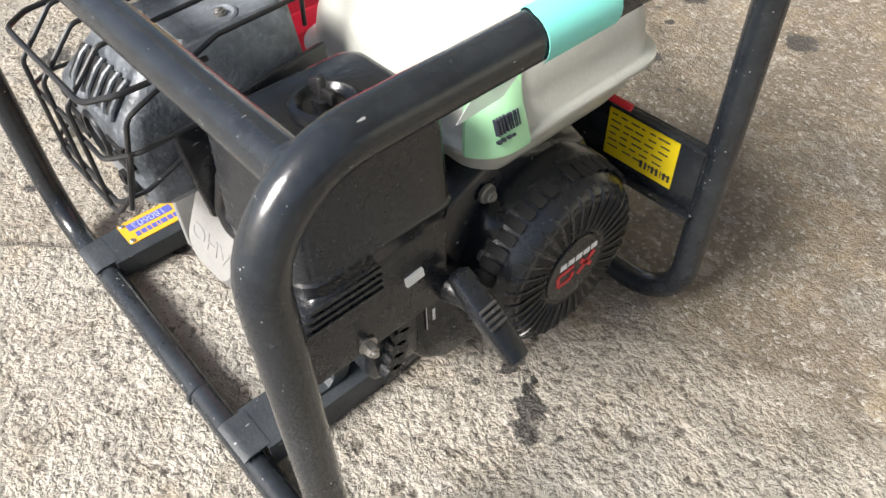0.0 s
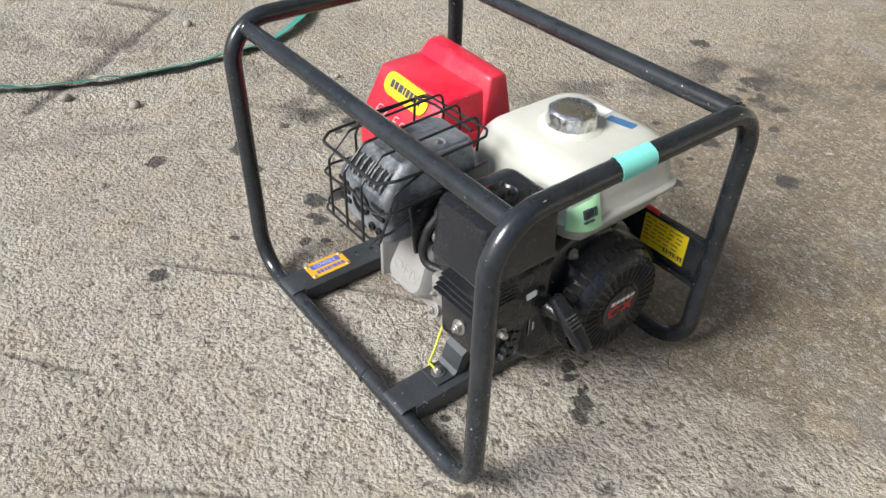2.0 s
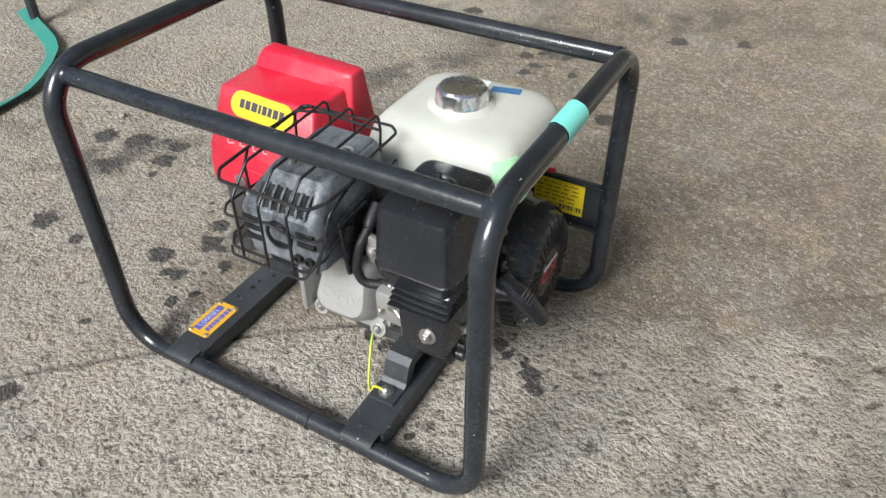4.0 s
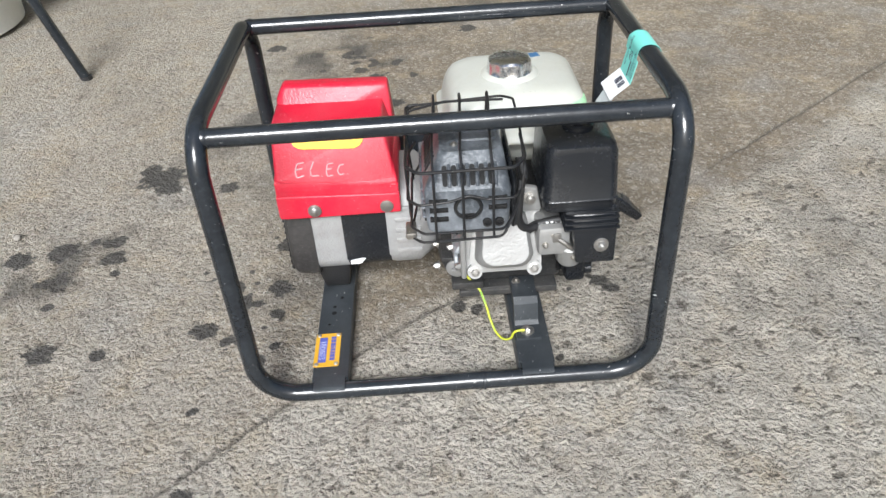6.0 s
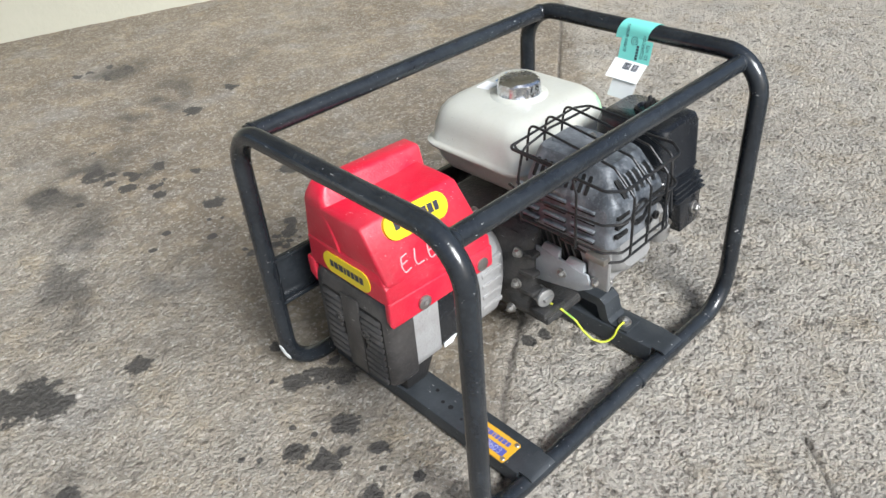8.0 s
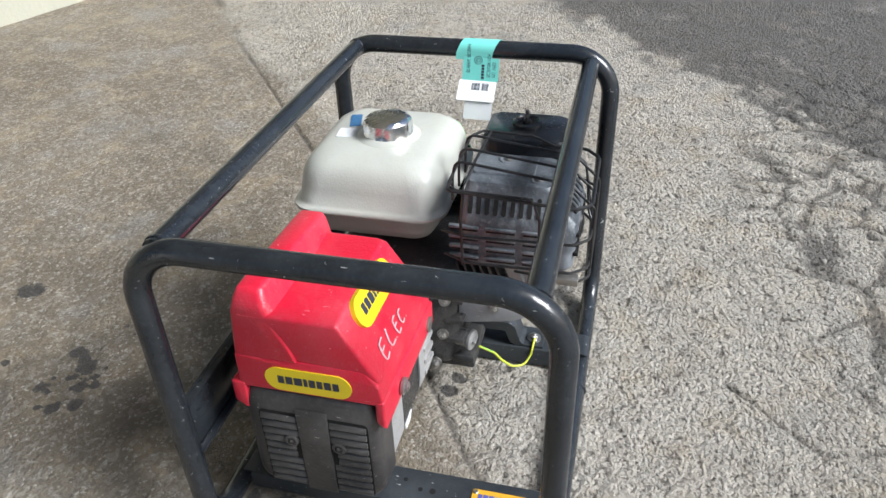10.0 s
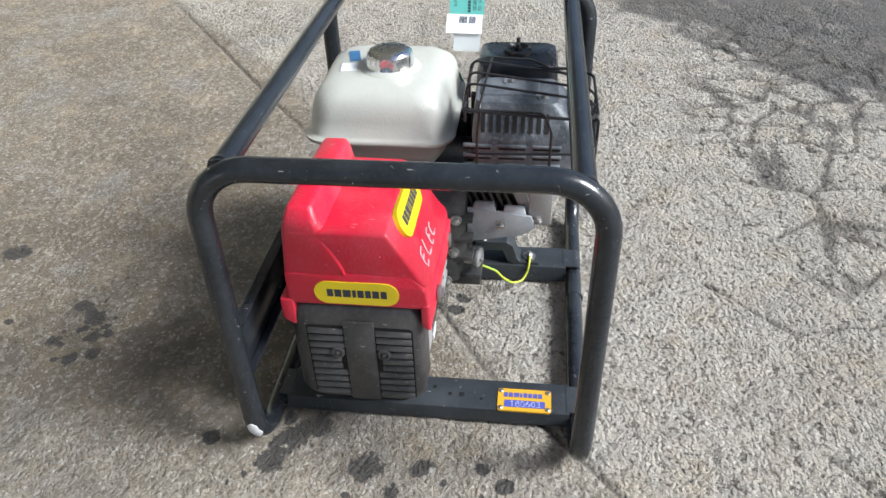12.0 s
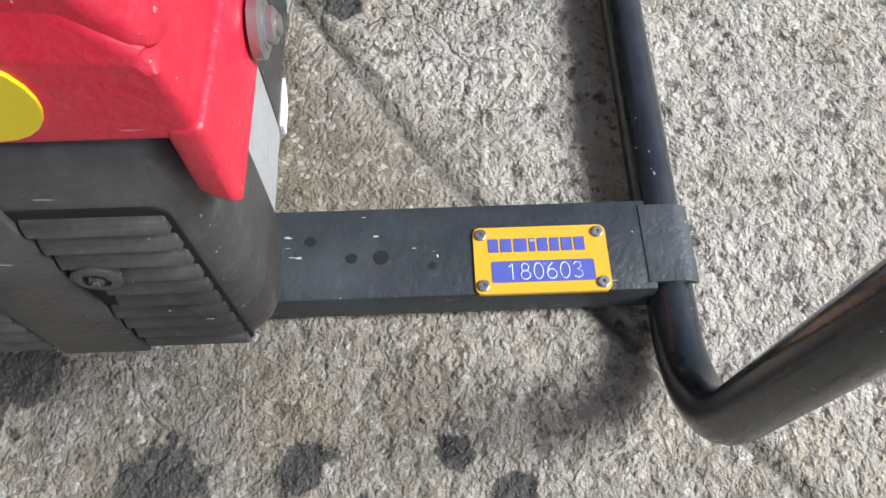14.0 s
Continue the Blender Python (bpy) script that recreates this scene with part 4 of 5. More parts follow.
for at, r in (((0.029, -0.135, 0.388), 0.0115), ((0.071, -0.089, 0.3905), 0.012)):
    bm = bmesh.new()
    turned(bm, at, (0, -0.1, 1), [(-0.004, r), (0.0, r), (0.0008, r * 0.85), (-0.001, r * 0.6)], 24)
    part("screw_dish", bm, HEAT, muffler)
    hexbolt("screw", (at[0], at[1], at[2] + 0.0005), (0, -0.1, 1), 0.004, muffler, 0.003, 1.2)
# black slabs on the slopes are painted shade for the cover's slots
front_up = Vector((0, 0.028, 0.033)).normalized()
fm3 = on_face((0.045, -0.1735, 0.3665), (1, 0, 0), front_up)
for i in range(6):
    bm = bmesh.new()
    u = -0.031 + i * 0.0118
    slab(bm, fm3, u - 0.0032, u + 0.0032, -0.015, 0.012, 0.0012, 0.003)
    part("slot_shade", bm, DARK, muffler)
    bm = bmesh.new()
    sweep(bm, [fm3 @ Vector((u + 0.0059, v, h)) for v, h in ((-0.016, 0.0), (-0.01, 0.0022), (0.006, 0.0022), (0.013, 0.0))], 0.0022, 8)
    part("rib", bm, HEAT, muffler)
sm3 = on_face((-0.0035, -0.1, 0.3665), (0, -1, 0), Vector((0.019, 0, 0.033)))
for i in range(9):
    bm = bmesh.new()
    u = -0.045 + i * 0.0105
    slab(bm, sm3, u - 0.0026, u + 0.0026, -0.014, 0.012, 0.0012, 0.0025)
    part("slot_shade", bm, DARK, muffler)
# black strips painted as the shade under each louvre lip
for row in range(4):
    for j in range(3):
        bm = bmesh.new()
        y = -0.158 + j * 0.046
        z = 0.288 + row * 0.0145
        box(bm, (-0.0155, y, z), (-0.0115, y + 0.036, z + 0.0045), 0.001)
        part("louvre_shade", bm, DARK, muffler)
        bm = bmesh.new()
        box(bm, (-0.0185, y - 0.001, z + 0.0045), (-0.0115, y + 0.037, z + 0.0085), 0.0015)
        part("louvre_lip", bm, HEAT, muffler)
# front slots: black boxes painted as the shade of the openings
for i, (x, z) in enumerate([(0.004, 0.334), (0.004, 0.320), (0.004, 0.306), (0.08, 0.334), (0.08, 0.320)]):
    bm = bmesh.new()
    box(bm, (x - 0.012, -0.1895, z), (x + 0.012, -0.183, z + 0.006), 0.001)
    part("slot_shade", bm, DARK, muffler)
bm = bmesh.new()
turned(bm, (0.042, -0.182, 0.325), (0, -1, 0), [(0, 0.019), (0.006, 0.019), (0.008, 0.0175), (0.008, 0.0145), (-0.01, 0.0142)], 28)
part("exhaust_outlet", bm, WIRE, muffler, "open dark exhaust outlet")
# black disc painted as the shade inside the exhaust outlet
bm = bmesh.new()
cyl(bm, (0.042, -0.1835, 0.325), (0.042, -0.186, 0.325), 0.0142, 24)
part("outlet_shade", bm, DARK, muffler)
for x in (0.066, 0.082):
    bm = bmesh.new()
    turned(bm, (x, -0.186, 0.300), (0, -1, 0), [(0, 0.006), (0.004, 0.006), (0.0045, 0.0035), (0.001, 0.003)], 16)
    part("spark_screw", bm, WIRE, muffler)

guard = part("muffler_guard", sweep(bmesh.new(), fillet([(-0.016, -0.04, 0.40), (-0.033, -0.036, 0.397), (-0.035, -0.19, 0.388), (-0.02, -0.208, 0.388), (0.1, -0.208, 0.388), (0.114, -0.19, 0.392), (0.115, -0.13, 0.392)], 0.014, 5), 0.0021, 8), WIRE, gen, "dark bent wire heat guard round the muffler")
guard.location = (0.001, 0.006, 0.0)


def wire(pts, r=0.012):
    part("guard_wire", sweep(bmesh.new(), fillet(pts, r, 4), 0.0018, 8), WIRE, guard)


wire([(-0.024, -0.028, 0.335), (-0.034, -0.06, 0.335), (-0.036, -0.19, 0.340), (-0.022, -0.209, 0.342), (0.018, -0.209, 0.345), (0.042, -0.210, 0.353), (0.064, -0.209, 0.345), (0.1, -0.209, 0.345), (0.113, -0.19, 0.348), (0.112, -0.12, 0.35)])
wire([(-0.02, -0.03, 0.298), (-0.032, -0.06, 0.295), (-0.034, -0.19, 0.298), (-0.018, -0.209, 0.298), (0.086, -0.209, 0.298), (0.1, -0.19, 0.308), (0.1, -0.16, 0.32)])
wire([(-0.026, -0.12, 0.286), (-0.036, -0.195, 0.286), (-0.02, -0.211, 0.286), (0.084, -0.211, 0.288), (0.098, -0.2, 0.31), (0.112, -0.195, 0.35)])
for x, low in ((-0.002, 0.286), (0.034, 0.287), (0.072, 0.288)):
    wire([(x, -0.211, low), (x, -0.211, 0.372), (x, -0.18, 0.402), (x + 0.008, -0.06, 0.414), (x + 0.008, -0.040, 0.416), (x + 0.008, -0.036, 0.392), (x + 0.006, -0.036, 0.362)], 0.01)
wire([(-0.035, -0.15, 0.288), (-0.037, -0.15, 0.37), (-0.034, -0.14, 0.396), (-0.032, -0.05, 0.397), (-0.022, -0.036, 0.397), (0.1, -0.040, 0.405), (0.115, -0.055, 0.407), (0.115, -0.12, 0.404), (0.114, -0.19, 0.375), (0.1, -0.205, 0.30)])
wire([(-0.03, -0.055, 0.29), (-0.036, -0.055, 0.36), (-0.03, -0.058, 0.40), (0.02, -0.062, 0.412), (0.1, -0.066, 0.412)])
bm = bmesh.new()
box(bm, (-0.042, -0.2, 0.284), (-0.028, -0.17, 0.294), 0.002)
part("clip", bm, STEEL, guard, "bright folded guard clip")
bm = bmesh.new()
hull(bm, [(0.102, -0.15, 0.262), (0.108, -0.15, 0.262), (0.102, -0.03, 0.25), (0.108, -0.03, 0.25), (0.102, -0.16, 0.345), (0.108, -0.16, 0.345), (0.1, -0.03, 0.36), (0.106, -0.03, 0.36)], 0.003)
part("heat_shield", bm, BLACK, gen, "black heat shield beside the muffler")

# ---- fuel tank ----
bm = bmesh.new()
TX0, TX1, TY0, TY1 = 0.015, 0.248, -0.012, 0.205
TANK = ((0.270, 0.032, 0.02), (0.272, 0.027, 0.024), (0.290, 0.016, 0.028), (0.309, 0.011, 0.03), (0.3115, 0.003, 0.034), (0.314, 0.0, 0.036), (0.3185, 0.0, 0.036), (0.321, 0.004, 0.036), (0.324, 0.007, 0.036),
        (0.345, 0.0095, 0.036), (0.358, 0.012, 0.036), (0.367, 0.0155, 0.036), (0.3735, 0.020, 0.036), (0.379, 0.0275, 0.034), (0.3825, 0.037, 0.032), (0.3842, 0.048, 0.03), (0.3850, 0.066, 0.026))
loft(bm, [zring(TX0 + g + 0.006 * max(0.0, (z - 0.325) / 0.055), TX1 - g, TY0 + g, TY1 - g, r, z) for z, g, r in TANK])
tank = part("fuel_tank", bm, WHITE, gen, "off-white plastic fuel tank with a moulded seam", 60)
bm = bmesh.new()
turned(bm, (0.128, 0.090, 0.3835), (0, 0, 1), [(-0.004, 0.046), (0.001, 0.0455), (0.003, 0.042), (0.006, 0.036)], 40)
part("filler_neck", bm, WHITE, tank)
bm = bmesh.new()
rows = []
for h, base, lobe in ((0.0, 0.0345, 0.0), (0.004, 0.0355, 0.0), (0.006, 0.0352, 0.0012), (0.013, 0.0345, 0.0026), (0.019, 0.0342, 0.0024), (0.0225, 0.033, 0.0016), (0.0255, 0.0295, 0.0008), (0.027, 0.024, 0.0), (0.0275, 0.012, 0.0), (0.0276, 0.004, 0.0)):
    rows.append([(0.128 + (base - lobe * (0.5 + 0.5 * math.cos(8 * a))) * math.cos(a), 0.090 + (base - lobe * (0.5 + 0.5 * math.cos(8 * a))) * math.sin(a), 0.3845 + h) for a in (2 * math.pi * k / 64 for k in range(64))])
loft(bm, rows)
part("filler_cap", bm, CHROME, tank, "chrome fuel filler cap with flat facets", 28)
bm = bmesh.new()
tm = on_face((0.163, 0.150, 0.3842), (1, 0.25, 0), (-0.25, 1, 0))
slab(bm, tm, -0.02, 0.02, -0.008, 0.008, 0.0008, 0.001, -0.003)
fs = part("fuel_sticker", bm, SKYBLUE, tank, "small blue fuel sticker")
bm = bmesh.new()
slab(bm, on_face((0.122, 0.150, 0.3842), (1, 0.1, 0), (-0.1, 1, 0)), -0.014, 0.014, -0.012, 0.012, 0.0008, 0.001, -0.003)
part("octane_sticker", bm, PAPER, tank, "faded grey fuel grade sticker")
# pale green sticker on the tank corner
bm = bmesh.new()
rows = []
for k in (3, 5, 6, 9, 10, 11):
    z, g, r = TANK[k]
    cy = TY0 + g + r
    edge = [(TX1 - g - r + r * math.cos(a), cy - r * math.sin(a)) for a in (radians(d) for d in (64, 52, 40, 30, 20, 10, 0))]
    edge += [(TX1 - g, cy + (0.036 - cy) * f) for f in (0.5, 1.0)]
    rows.append([(x + 0.0013, y - 0.0005, z) for x, y in edge] + [(x - 0.002, y, z) for x, y in edge[::-1]])
loft(bm, rows)
gs = part("barcode_sticker", bm, GREENST, gen, "pale green barcode sticker wrapped on the tank")
bm = bmesh.new()
gm = on_face((0.2428, 0.0, 0.337), (0, 1, 0), (-0.35, 0, 1))
rs = random.Random(5)
u = 0.008
while u < 0.029:
    w = rs.choice((0.0006, 0.0009, 0.0015))
    slab(bm, gm, u, u + w, -0.006, 0.006, 0.0006, 0, -0.003)
    u += w + rs.choice((0.001, 0.0014, 0.0018))
part("barcode", bm, INK, gs)
bm = bmesh.new()
for k, w in enumerate((0.003, 0.002, 0.0035, 0.0025)):
    slab(bm, gm, 0.007 + k * 0.0045, 0.007 + k * 0.0045 + w, -0.0115, -0.0095, 0.0006, 0, -0.003)
part("print", bm, INK, gs)

# ---- air cleaner and carburettor ----
bm = bmesh.new()
rings = []
for z, g, r in ((0.286, 0.001, 0.014), (0.300, 0.0, 0.014), (0.302, -0.0015, 0.015), (0.304, 0.0, 0.014), (0.370, 0.003, 0.014), (0.379, 0.006, 0.014), (0.383, 0.013, 0.012)):
    rings.append(zring(0.145 + g, 0.246 - g, -0.157 + g, -0.032 - g, r, z))
loft(bm, rings)
air = part("air_cleaner_cover", bm, BLACK, gen, "black moulded plastic air cleaner cover", 35)
bm = bmesh.new()
turned(bm, (0.198, -0.094, 0.383), (0, 0, 1), [(-0.003, 0.022), (0.004, 0.021), (0.006, 0.017), (0.002, 0.013)], 28)
part("dish", bm, BLACK, air)
bm = bmesh.new()
turned(bm, (0.198, -0.094, 0.385), (0, 0, 1), [(0, 0.006), (0.004, 0.006), (0.0045, 0.003), (0.018, 0.003), (0.019, 0.0022)], 14)
hull(bm, [(0.198 + s * 0.012, -0.094 + t * 0.002, 0.389 + h) for s in (-1, 1) for t in (-1, 1) for h in (0, 0.009)], 0.0015)
part("wing_nut", bm, WIRE, air, "dull steel wing nut")
bm = bmesh.new()
hull(bm, [(0.184, -0.152, 0.29), (0.246, -0.152, 0.29), (0.184, -0.168, 0.262), (0.246, -0.166, 0.262), (0.19, -0.170, 0.206), (0.245, -0.168, 0.204), (0.19, -0.15, 0.206), (0.245, -0.04, 0.206), (0.184, -0.05, 0.29), (0.246, -0.04, 0.29), (0.19, -0.05, 0.21)], 0.004, 2)
lower = part("air_duct", bm, BLACK, gen, "black ribbed plastic intake duct")
for i in range(4):
    bm = bmesh.new()
    z = 0.262 + i * 0.0068
    box(bm, (0.172 + i * 0.001, -0.1705 + i * 0.003, z), (0.248, -0.1, z + 0.0028), 0.001)
    part("rib", bm, BLACK, lower)
hexbolt("bolt", (0.224, -0.169, 0.236), (0.1, -1, 0.15), 0.0065, lower, 0.008, 1.6)
bm = bmesh.new()
box(bm, (0.140, -0.150, 0.208), (0.186, -0.09, 0.255), 0.006)
carb = part("carburettor", bm, ALLOY, gen, "bare alloy carburettor body")
bm = bmesh.new()
turned(bm, (0.188, -0.132, 0.218), (0, 0, -1), [(0, 0.02), (0.004, 0.022), (0.008, 0.0205), (0.028, 0.019), (0.034, 0.015), (0.036, 0.006)], 28)
part("float_bowl", bm, ALLOY, carb)
bm = bmesh.new()
sweep(bm, fillet([(0.158, -0.147, 0.244), (0.178, -0.153, 0.230), (0.188, -0.153, 0.220)], 0.01, 4), 0.0034, 12)
box(bm, (0.160, -0.153, 0.232), (0.172, -0.143, 0.247), 0.002)
part("lever", bm, STEEL, carb)
for at in ((0.150, -0.150, 0.228), (0.190, -0.151, 0.205)):
    hexbolt("screw", at, (0, -1, 0), 0.0038, carb, 0.005, 1.3)
bm = bmesh.new()
sweep(bm, fillet([(0.122, -0.116, 0.33), (0.115, -0.136, 0.302), (0.112, -0.143, 0.272), (0.120, -0.143, 0.252), (0.140, -0.134, 0.250)], 0.02, 6), 0.0058, 14)
part("ignition_lead", bm, RUBBER, gen, "thin black rubber ignition lead")
bm = bmesh.new()
hose_line = fillet([(0.124, -0.122, 0.232), (0.138, -0.130, 0.250), (0.168, -0.132, 0.2575), (0.194, -0.130, 0.251), (0.203, -0.122, 0.232)], 0.018, 6)
sweep(bm, hose_line, 0.0062, 16)
hose = part("fuel_hose", bm, RUBBER, gen, "black rubber hose with small white print")
bm = bmesh.new()
for k in range(5):
    slab(bm, on_face((0.154 + k * 0.0065, -0.1372, 0.2575 - 0.0001 * (k - 2) ** 2), (1, 0, 0), (0, 0.3, 1)), -0.0018, 0.0018, -0.0011, 0.0011, 0.0005, 0, -0.0008)
part("hose_print", bm, BADGEWHITE, hose)
bm = bmesh.new()
turned(bm, (0.121, -0.112, 0.335), (0.05, -0.8, -0.6), [(-0.012, 0.007), (0.006, 0.008), (0.014, 0.0075), (0.019, 0.0055)], 18)
part("plug_cap", bm, RUBBER, gen, "black rubber spark plug cap")

# ---- fan cover with recoil starter ----
bm = bmesh.new()
hull(bm, [(0.19, -0.062, 0.11), (0.19, -0.035, 0.086), (0.19, 0.07, 0.072), (0.19, 0.13, 0.09), (0.19, 0.16, 0.15), (0.19, 0.162, 0.215), (0.19, 0.14, 0.258), (0.19, 0.03, 0.3), (0.19, -0.062, 0.262),
          (0.226, -0.056, 0.115), (0.226, -0.03, 0.092), (0.226, 0.07, 0.079), (0.226, 0.125, 0.096), (0.226, 0.153, 0.152), (0.226, 0.155, 0.213), (0.224, 0.135, 0.25), (0.222, 0.03, 0.288), (0.222, -0.056, 0.255)], 0.006, 3)
fan = part("fan_cover", bm, BLACK, gen, "black pressed fan cover")
bm = bmesh.new()
turned(bm, (0.22, CY, CZ), (1, 0, 0), [(0, 0.093), (0.02, 0.092), (0.03, 0.088), (0.044, 0.081), (0.051, 0.075), (0.054, 0.068), (0.054, 0.036), (0.0525, 0.034), (0.0525, 0.005)], 72)
starter = part("recoil_starter", bm, BLACK, gen, "black round recoil starter housing with radial vents", 40)
# black wedges painted as the shade in the radial vents, with ribs between
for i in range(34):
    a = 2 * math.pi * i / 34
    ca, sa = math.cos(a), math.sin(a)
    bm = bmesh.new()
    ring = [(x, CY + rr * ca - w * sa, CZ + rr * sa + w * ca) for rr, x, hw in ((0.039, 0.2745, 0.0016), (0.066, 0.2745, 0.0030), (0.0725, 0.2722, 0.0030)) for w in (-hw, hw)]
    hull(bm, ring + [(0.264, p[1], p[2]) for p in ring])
    part("vent_shade", bm, DARK, starter)
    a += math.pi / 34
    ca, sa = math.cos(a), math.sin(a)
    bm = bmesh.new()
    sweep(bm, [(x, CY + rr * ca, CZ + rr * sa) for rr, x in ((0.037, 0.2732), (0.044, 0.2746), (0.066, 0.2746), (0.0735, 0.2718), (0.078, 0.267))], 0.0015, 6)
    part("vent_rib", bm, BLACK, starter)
# rim vents: black slabs painted as the shade of the openings
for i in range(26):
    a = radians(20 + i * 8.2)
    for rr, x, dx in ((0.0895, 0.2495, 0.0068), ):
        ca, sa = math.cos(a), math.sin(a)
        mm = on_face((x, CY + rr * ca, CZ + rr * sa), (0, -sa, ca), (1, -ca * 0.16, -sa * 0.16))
        part("vent_shade", slab(bmesh.new(), mm, -0.0046, 0.0046, -0.0105, 0.0105, 0.0004, 0.0025, -0.002) if i % 9 else slab(bmesh.new(), mm, -0.001, 0.001, -0.004, 0.004, 0.0002, 0, -0.001), DARK, starter)
bm = bmesh.new()
turned(bm, (0.272, CY, CZ), (1, 0, 0), [(0, 0.0335), (0.0022, 0.0335), (0.003, 0.0325), (0.0032, 0.01)], 48)
badge = part("badge", bm, BADGE, starter, "round black badge with white and red marks")
bdm = on_face((0.2752, CY + 0.002, CZ + 0.002), (0, 1, 0), (0, 0, 1))
part("badge_mark", bars(bmesh.new(), bdm, [1, 1, 1, 1, 1], -0.022, 0.024, 0.008, 0.014, 0.0005), BADGEWHITE, gen, "white badge marks")
bm = bmesh.new()
for a, b, w in (((-0.006, -0.011), (-0.022, -0.011), 0.002), ((-0.022, -0.011), (-0.024, 0.002), 0.002), ((-0.024, 0.002), (-0.004, 0.003), 0.002), ((-0.006, -0.011), (-0.005, -0.004), 0.002), ((0.002, -0.012), (0.022, 0.004), 0.0024), ((0.004, 0.003), (0.020, -0.011), 0.0024)):
    p, q = Vector((*a, 0)), Vector((*b, 0))
    d = (q - p).normalized()
    s = Vector((-d.y, d.x, 0)) * w
    loft(bm, [[bdm @ (v + Vector((0, 0, h))) for v in (p - s, q - s, q + s, p + s)] for h in (-0.0002, 0.0005)])
part("badge_mark", bm, BADGERED, gen, "red badge mark")
# shoulder duct of the starter, with vents
bm = bmesh.new()
hull(bm, [(0.215, 0.0, 0.255), (0.215, 0.13, 0.25), (0.215, 0.0, 0.212), (0.215, 0.145, 0.2), (0.246, 0.01, 0.246), (0.246, 0.12, 0.243), (0.246, 0.0, 0.215), (0.25, 0.135, 0.2)], 0.008, 3)
part("vent_shoulder", bm, BLACK, starter)
for x, y, z in ((0.2405, 0.003, 0.2155), (0.2265, 0.15, 0.15), (0.2265, 0.017, 0.262)):
    hexbolt("bolt", (x, y, z), (1, 0, 0), 0.0055, fan, 0.006, 1.5)
# T-shaped pull grip
g0, g1 = Vector((0.256, -0.0425, 0.243)), Vector((0.316, -0.035, 0.187))
axis = (g1 - g0).normalized()
side = axis.cross(Vector((1, 0, 0))).normalized()
out = side.cross(axis).normalized()
bm = bmesh.new()
rows = []
for k, w, d in ((0.0, 0.006, 0.004), (0.03, 0.009, 0.0065), (0.3, 0.0100, 0.0085), (0.5, 0.0105, 0.0095), (0.7, 0.0100, 0.0085), (0.97, 0.009, 0.0065), (1.0, 0.006, 0.004)):
    c = g0.lerp(g1, k)
    rows.append([c + side * u + out * v for u, v in rrect(-w, w, -d, d, 0.004, 3)])
loft(bm, rows)
grip = part("pull_grip", bm, BLACK, gen, "black rubber starter pull grip")
for k in (0.40, 0.46, 0.52, 0.58):
    bm = bmesh.new()
    s = 1 if out.x > 0 else -1
    c = g0.lerp(g1, k) + out * s * 0.0098
    cyl(bm, c - side * 0.008, c + side * 0.008, 0.0014, 8)
    part("grip_rib", bm, BELL, grip)
bm = bmesh.new()
turned(bm, (0.222, -0.036, 0.212), (1, 0, 0), [(0, 0.017), (0.02, 0.015), (0.034, 0.011), (0.052, 0.006)], 24)
part("rope_guide", bm, BLACK, starter)
# narrow data label and a torn scrap below the air cleaner
lm = on_face((0.2262, -0.044, 0.175), (0, 1, 0), (0, 0.1, 1))
lab = part("data_label", slab(bmesh.new(), lm, -0.006, 0.006, -0.024, 0.024, 0.0006, 0.001), BADGE, fan, "narrow black data label")
bm = bmesh.new()
slab(bm, lm, -0.0055, -0.0048, -0.023, 0.023, 0.0009)
bars(bm, lm @ pose(0, 0, 0, 0, 0, 90), [1, 1, 1, 1, 1], -0.016, -0.002, -0.004, -0.001, 0.0009)
slab(bm, lm, -0.0055, 0.004, 0.0225, 0.0233, 0.0009)
part("label_print", bm, BADGEWHITE, fan)
bm = bmesh.new()
slab(bm, on_face((0.2466, -0.0735, 0.253), (0, 1, 0.1), (0, -0.1, 1)), -0.008, 0.008, -0.0045, 0.0045, 0.001, 0.001)
part("label_scrap", bm, PAPER, gen, "torn white scrap of label")
bm = bmesh.new()
box(bm, (0.19, -0.105, 0.12), (0.222, -0.04, 0.21), 0.008)
ctrl = part("control_base", bm, BLACK, gen, "black carburettor control base")
for i in range(5):
    bm = bmesh.new()
    cyl(bm, (0.222, -0.09 + i * 0.004, 0.135 + i * 0.013), (0.232, -0.09 + i * 0.004, 0.135 + i * 0.013), 0.009, 16)
    part("spring_coil", bm, BLACK, ctrl)
hexbolt("bolt", (0.2455, -0.119, 0.2145), (1, -0.1, 0), 0.0055, ctrl, 0.009, 1.4)
bm = bmesh.new()
cyl(bm, (0.21, 0.183, 0.262), (0.232, 0.185, 0.260), 0.0035, 14)
part("fuel_tap", bm, BADGERED, gen, "small red fuel tap end")

# ---- engine bracket, earth bolt and cable ----
bm = bmesh.new()
prof = [(-0.142, 0.0385), (-0.112, 0.0385), (-0.106, 0.044), (-0.098, 0.070), (-0.088, 0.078), (-0.035, 0.078), (-0.035, 0.062), (-0.082, 0.062), (-0.09, 0.040), (-0.100, 0.0345), (-0.142, 0.0345)]
loft(bm, [[(x, y, z + 0.006) for y, z in prof] for x in (0.113, 0.151)])
bracket = part("engine_bracket", bm, CHANNEL, gen, "black folded engine mounting bracket", 25)
hexbolt("earth_bolt", (0.131, -0.126, 0.0455), (0, 0, 1), 0.0068, bracket, 0.007, 1.6)
hexbolt("bolt", (0.122, -0.05, 0.084), (0, -0.3, 1), 0.005, bracket, 0.007, 1.4)
bm = bmesh.new()
box(bm, (0.04, -0.048, 0.064), (0.15, 0.11, 0.0745), 0.003)
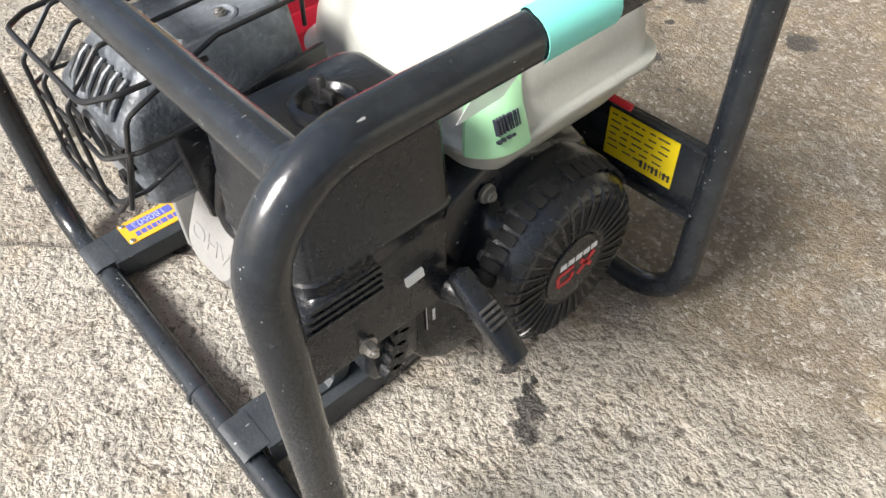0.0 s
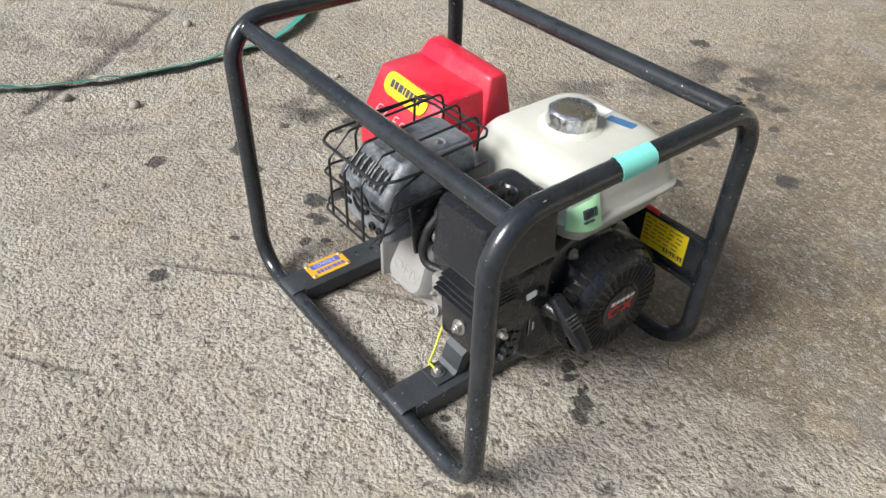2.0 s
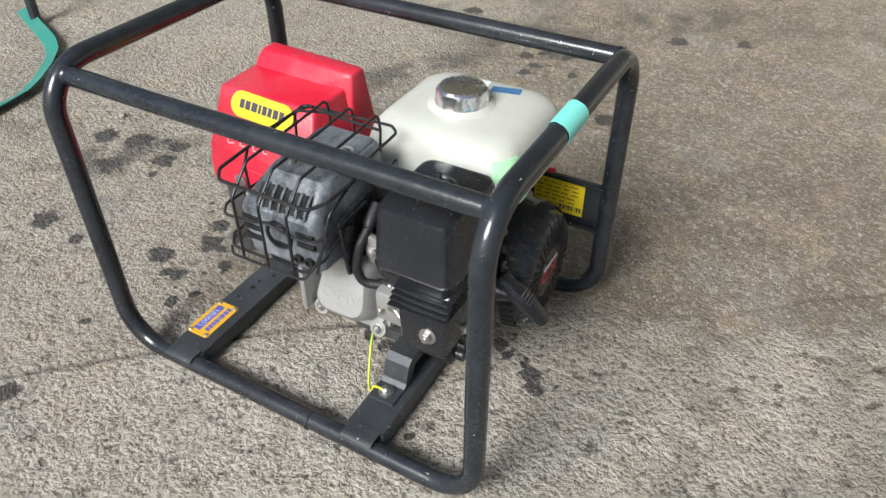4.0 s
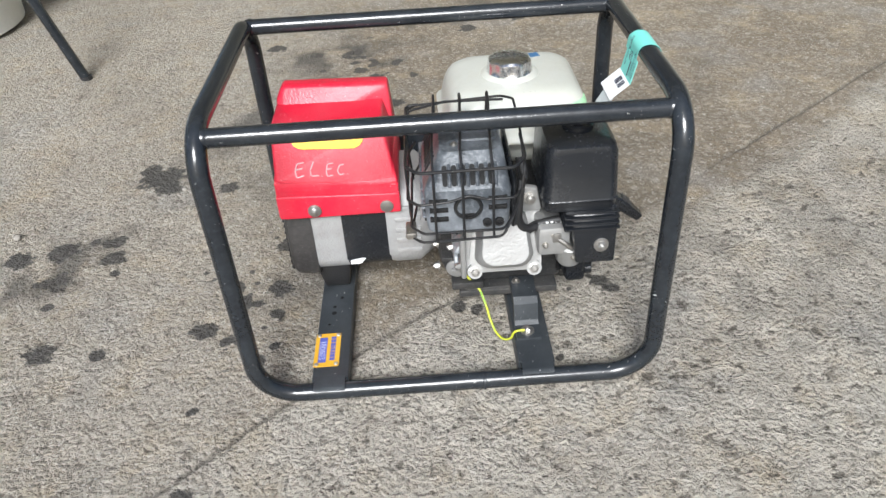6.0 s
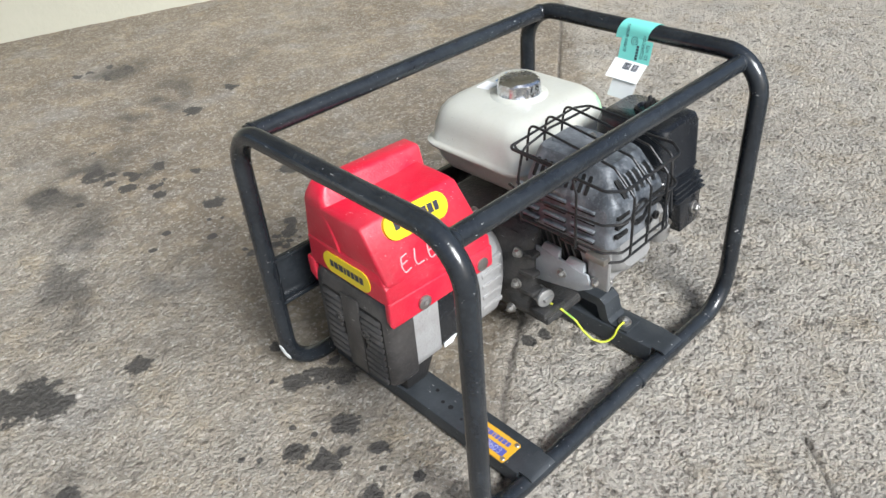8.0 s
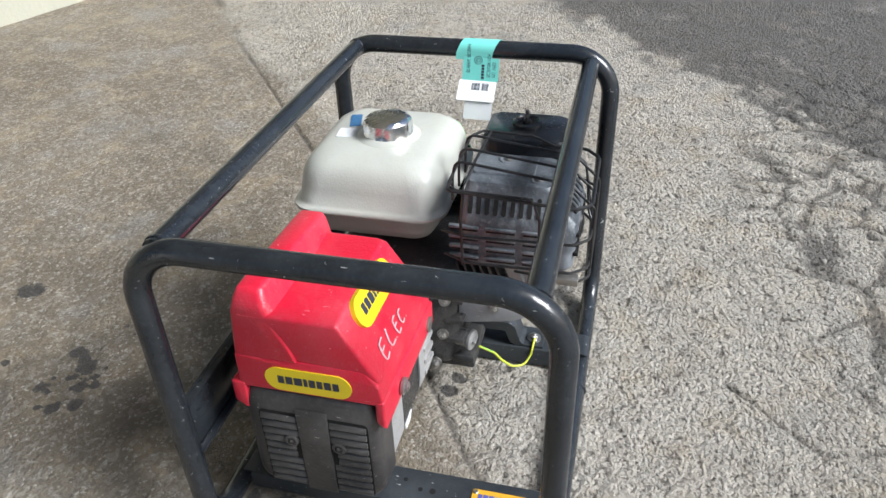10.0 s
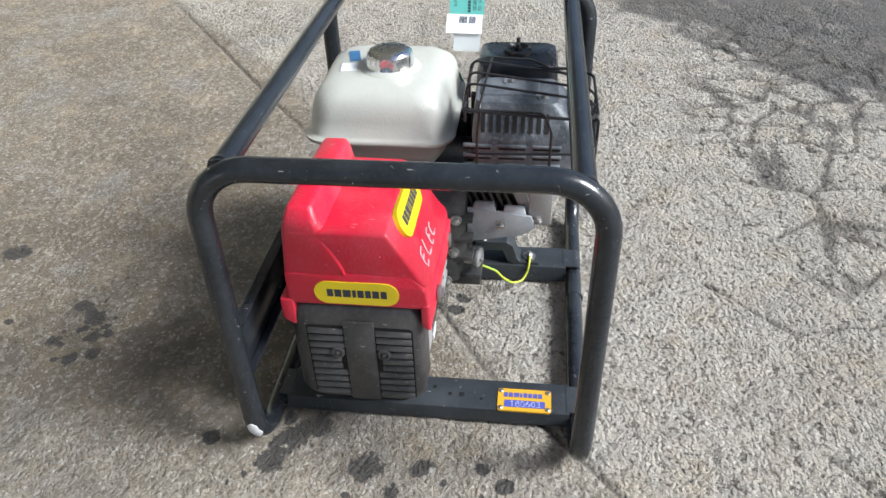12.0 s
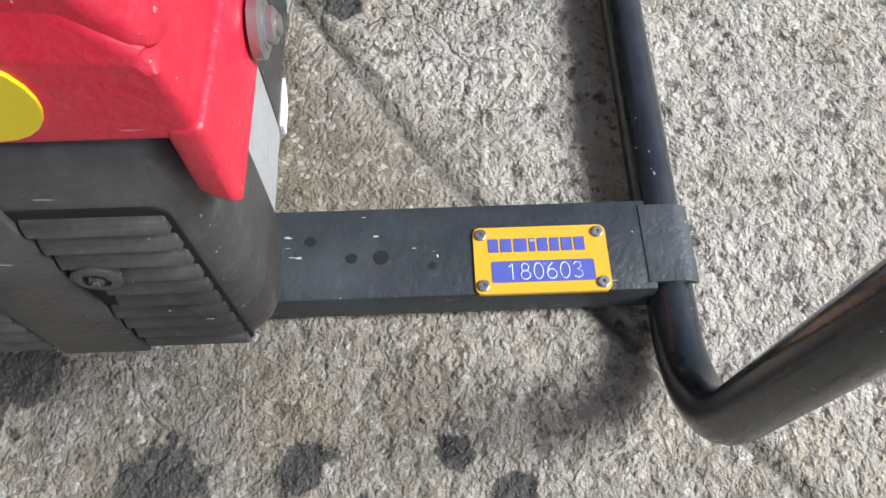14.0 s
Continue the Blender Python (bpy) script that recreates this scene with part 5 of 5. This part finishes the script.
part("engine_base", bm, BLOCK, gen, "dark cast engine base flange")
bm = bmesh.new()
box(bm, (0.114, 0.0, 0.0405), (0.158, 0.12, 0.064), 0.006)
part("engine_mount", bm, RUBBER, gen, "black rubber engine mount block")
bm = bmesh.new()
lead = fillet([(0.042, -0.040, 0.096), (0.0632, -0.0505, 0.0733), (0.0712, -0.073, 0.057), (0.0755, -0.084, 0.040), (0.082, -0.098, 0.0245), (0.093, -0.115, 0.0185), (0.1055, -0.124, 0.028), (0.110, -0.127, 0.0475), (0.126, -0.1275, 0.0485)], 0.02, 5)
sweep(bm, lead, 0.0019, 10)
cable = part("earth_cable", bm, CABLE, gen, "thin yellow and green earth cable")
bm = bmesh.new()
sweep(bm, [p + Vector((-0.0003, 0.0002, 0.0007)) for p in lead[:len(lead) // 2]], 0.0015, 8)
part("green_stripe", bm, GREENCABLE, cable)

# ---- paper tag round the frame ----
tag = tagged(new("identification_tag"), "teal and white paper label looped over the black frame tube", "label")
bm = bmesh.new()
prof = [Vector((XB + 0.0143 * math.cos(a), 0, ZTB + 0.0143 * math.sin(a))) for a in (radians(d) for d in range(-40, 191, 15))]
down = [Vector((XB - 0.0155, 0, ZTB - 0.012))]
path = prof + down
rows = []
for i, p in enumerate(path):
    y0, y1 = 0.018, -0.037
    skew = -0.0015 * max(0, i - 8)
    o = p - Vector((XB, 0, ZTB))
    n = Vector((o.x, 0, o.z)).normalized() * 0.0004
    rows.append([p + Vector((0, y0 - skew, 0)), p + Vector((0, y1 - skew, 0)), p + n + Vector((0, y1 - skew, 0)), p + n + Vector((0, y0 - skew, 0))])
loft(bm, rows)
part("teal_band", bm, TEAL, tag, "teal printed band")
tealx = on_face((XB - 0.0195, -0.0095, ZTB - 0.0215), (0, -1, -0.02), Vector((0.22, 0, 1)))
bm = bmesh.new()
slab(bm, tealx, -0.0275, 0.0275, -0.0205, 0.014, 0.0003, 0.001, -0.0003)
part("teal_face", bm, TEAL, tag)
endx = on_face(tealx @ Vector((-0.003, -0.0205, 0.0)), (0, -1, -0.02), Vector((1.2, 0, 1)))
bm = bmesh.new()
slab(bm, endx, -0.0285, 0.0285, -0.034, 0.0, 0.0003, 0.001, -0.0003)
part("white_end", bm, PAPER, tag, "white barcode end")
tailx = on_face(endx @ Vector((0.006, -0.028, -0.001)), (0, -1, -0.04), Vector((0.55, 0, 1)))
bm = bmesh.new()
slab(bm, tailx, -0.021, 0.021, -0.032, 0.0, -0.0002, 0.002, -0.0006)
part("clear_tail", bm, LINER, tag, "limp translucent backing strip")
bm = bmesh.new()
for u0 in (-0.008, 0.007):
    u = u0
    rs = random.Random(int(u0 * 1000) + 50)
    while u < u0 + 0.011:
        w = rs.choice((0.0004, 0.0007, 0.0011))
        slab(bm, endx, u, u + w, -0.016, -0.004, 0.0006, 0, 0.0002)
        u += w + rs.choice((0.0005, 0.0008))
part("barcode", bm, INK, tag)


def over_tube(ob):
    """Lays flat print (x across, y up the tag) on the tag's face and over the tube."""
    for v in ob.data.vertices:
        x, y, z = v.co
        if y <= 0.0195:
            v.co = tealx @ Vector((x, y, 0.0004 + z))
        else:
            a = radians(190) - (y - 0.0195) / 0.0146
            v.co = Vector((XB + (0.0149 + z) * math.cos(a), -0.0095 - x, ZTB + (0.0149 + z) * math.sin(a)))
    return ob


for text, u, v, size in (("ELVERK BENSIN", -0.0185, 0.012, 0.0074), ("EC2000K1GV", 0.0125, 0.003, 0.0074), ("521 1022", 0.0205, -0.003, 0.0074)):
    over_tube(lettering("print", text, pose(u, v, 0, 0, 0, 90), size, INK, tag, 0.00005, 0.82))
over_tube(part("print", bars(bmesh.new(), pose(0.0035, -0.008, 0, 0, 0, 90), [1, 1, 1, 1, 1], -0.009, 0.012, -0.0022, 0.0022, 0.0002, 0.4), INK, tag))
bm = bmesh.new()
for r in (0.0058, 0.0028):
    sweep(bm, [Vector((-0.004 + r * math.cos(a), 0.010 + r * math.sin(a), 0)) for a in (2 * math.pi * k / 24 for k in range(24))], 0.0004, 6, True)
over_tube(part("ring_mark", bm, INK, tag))
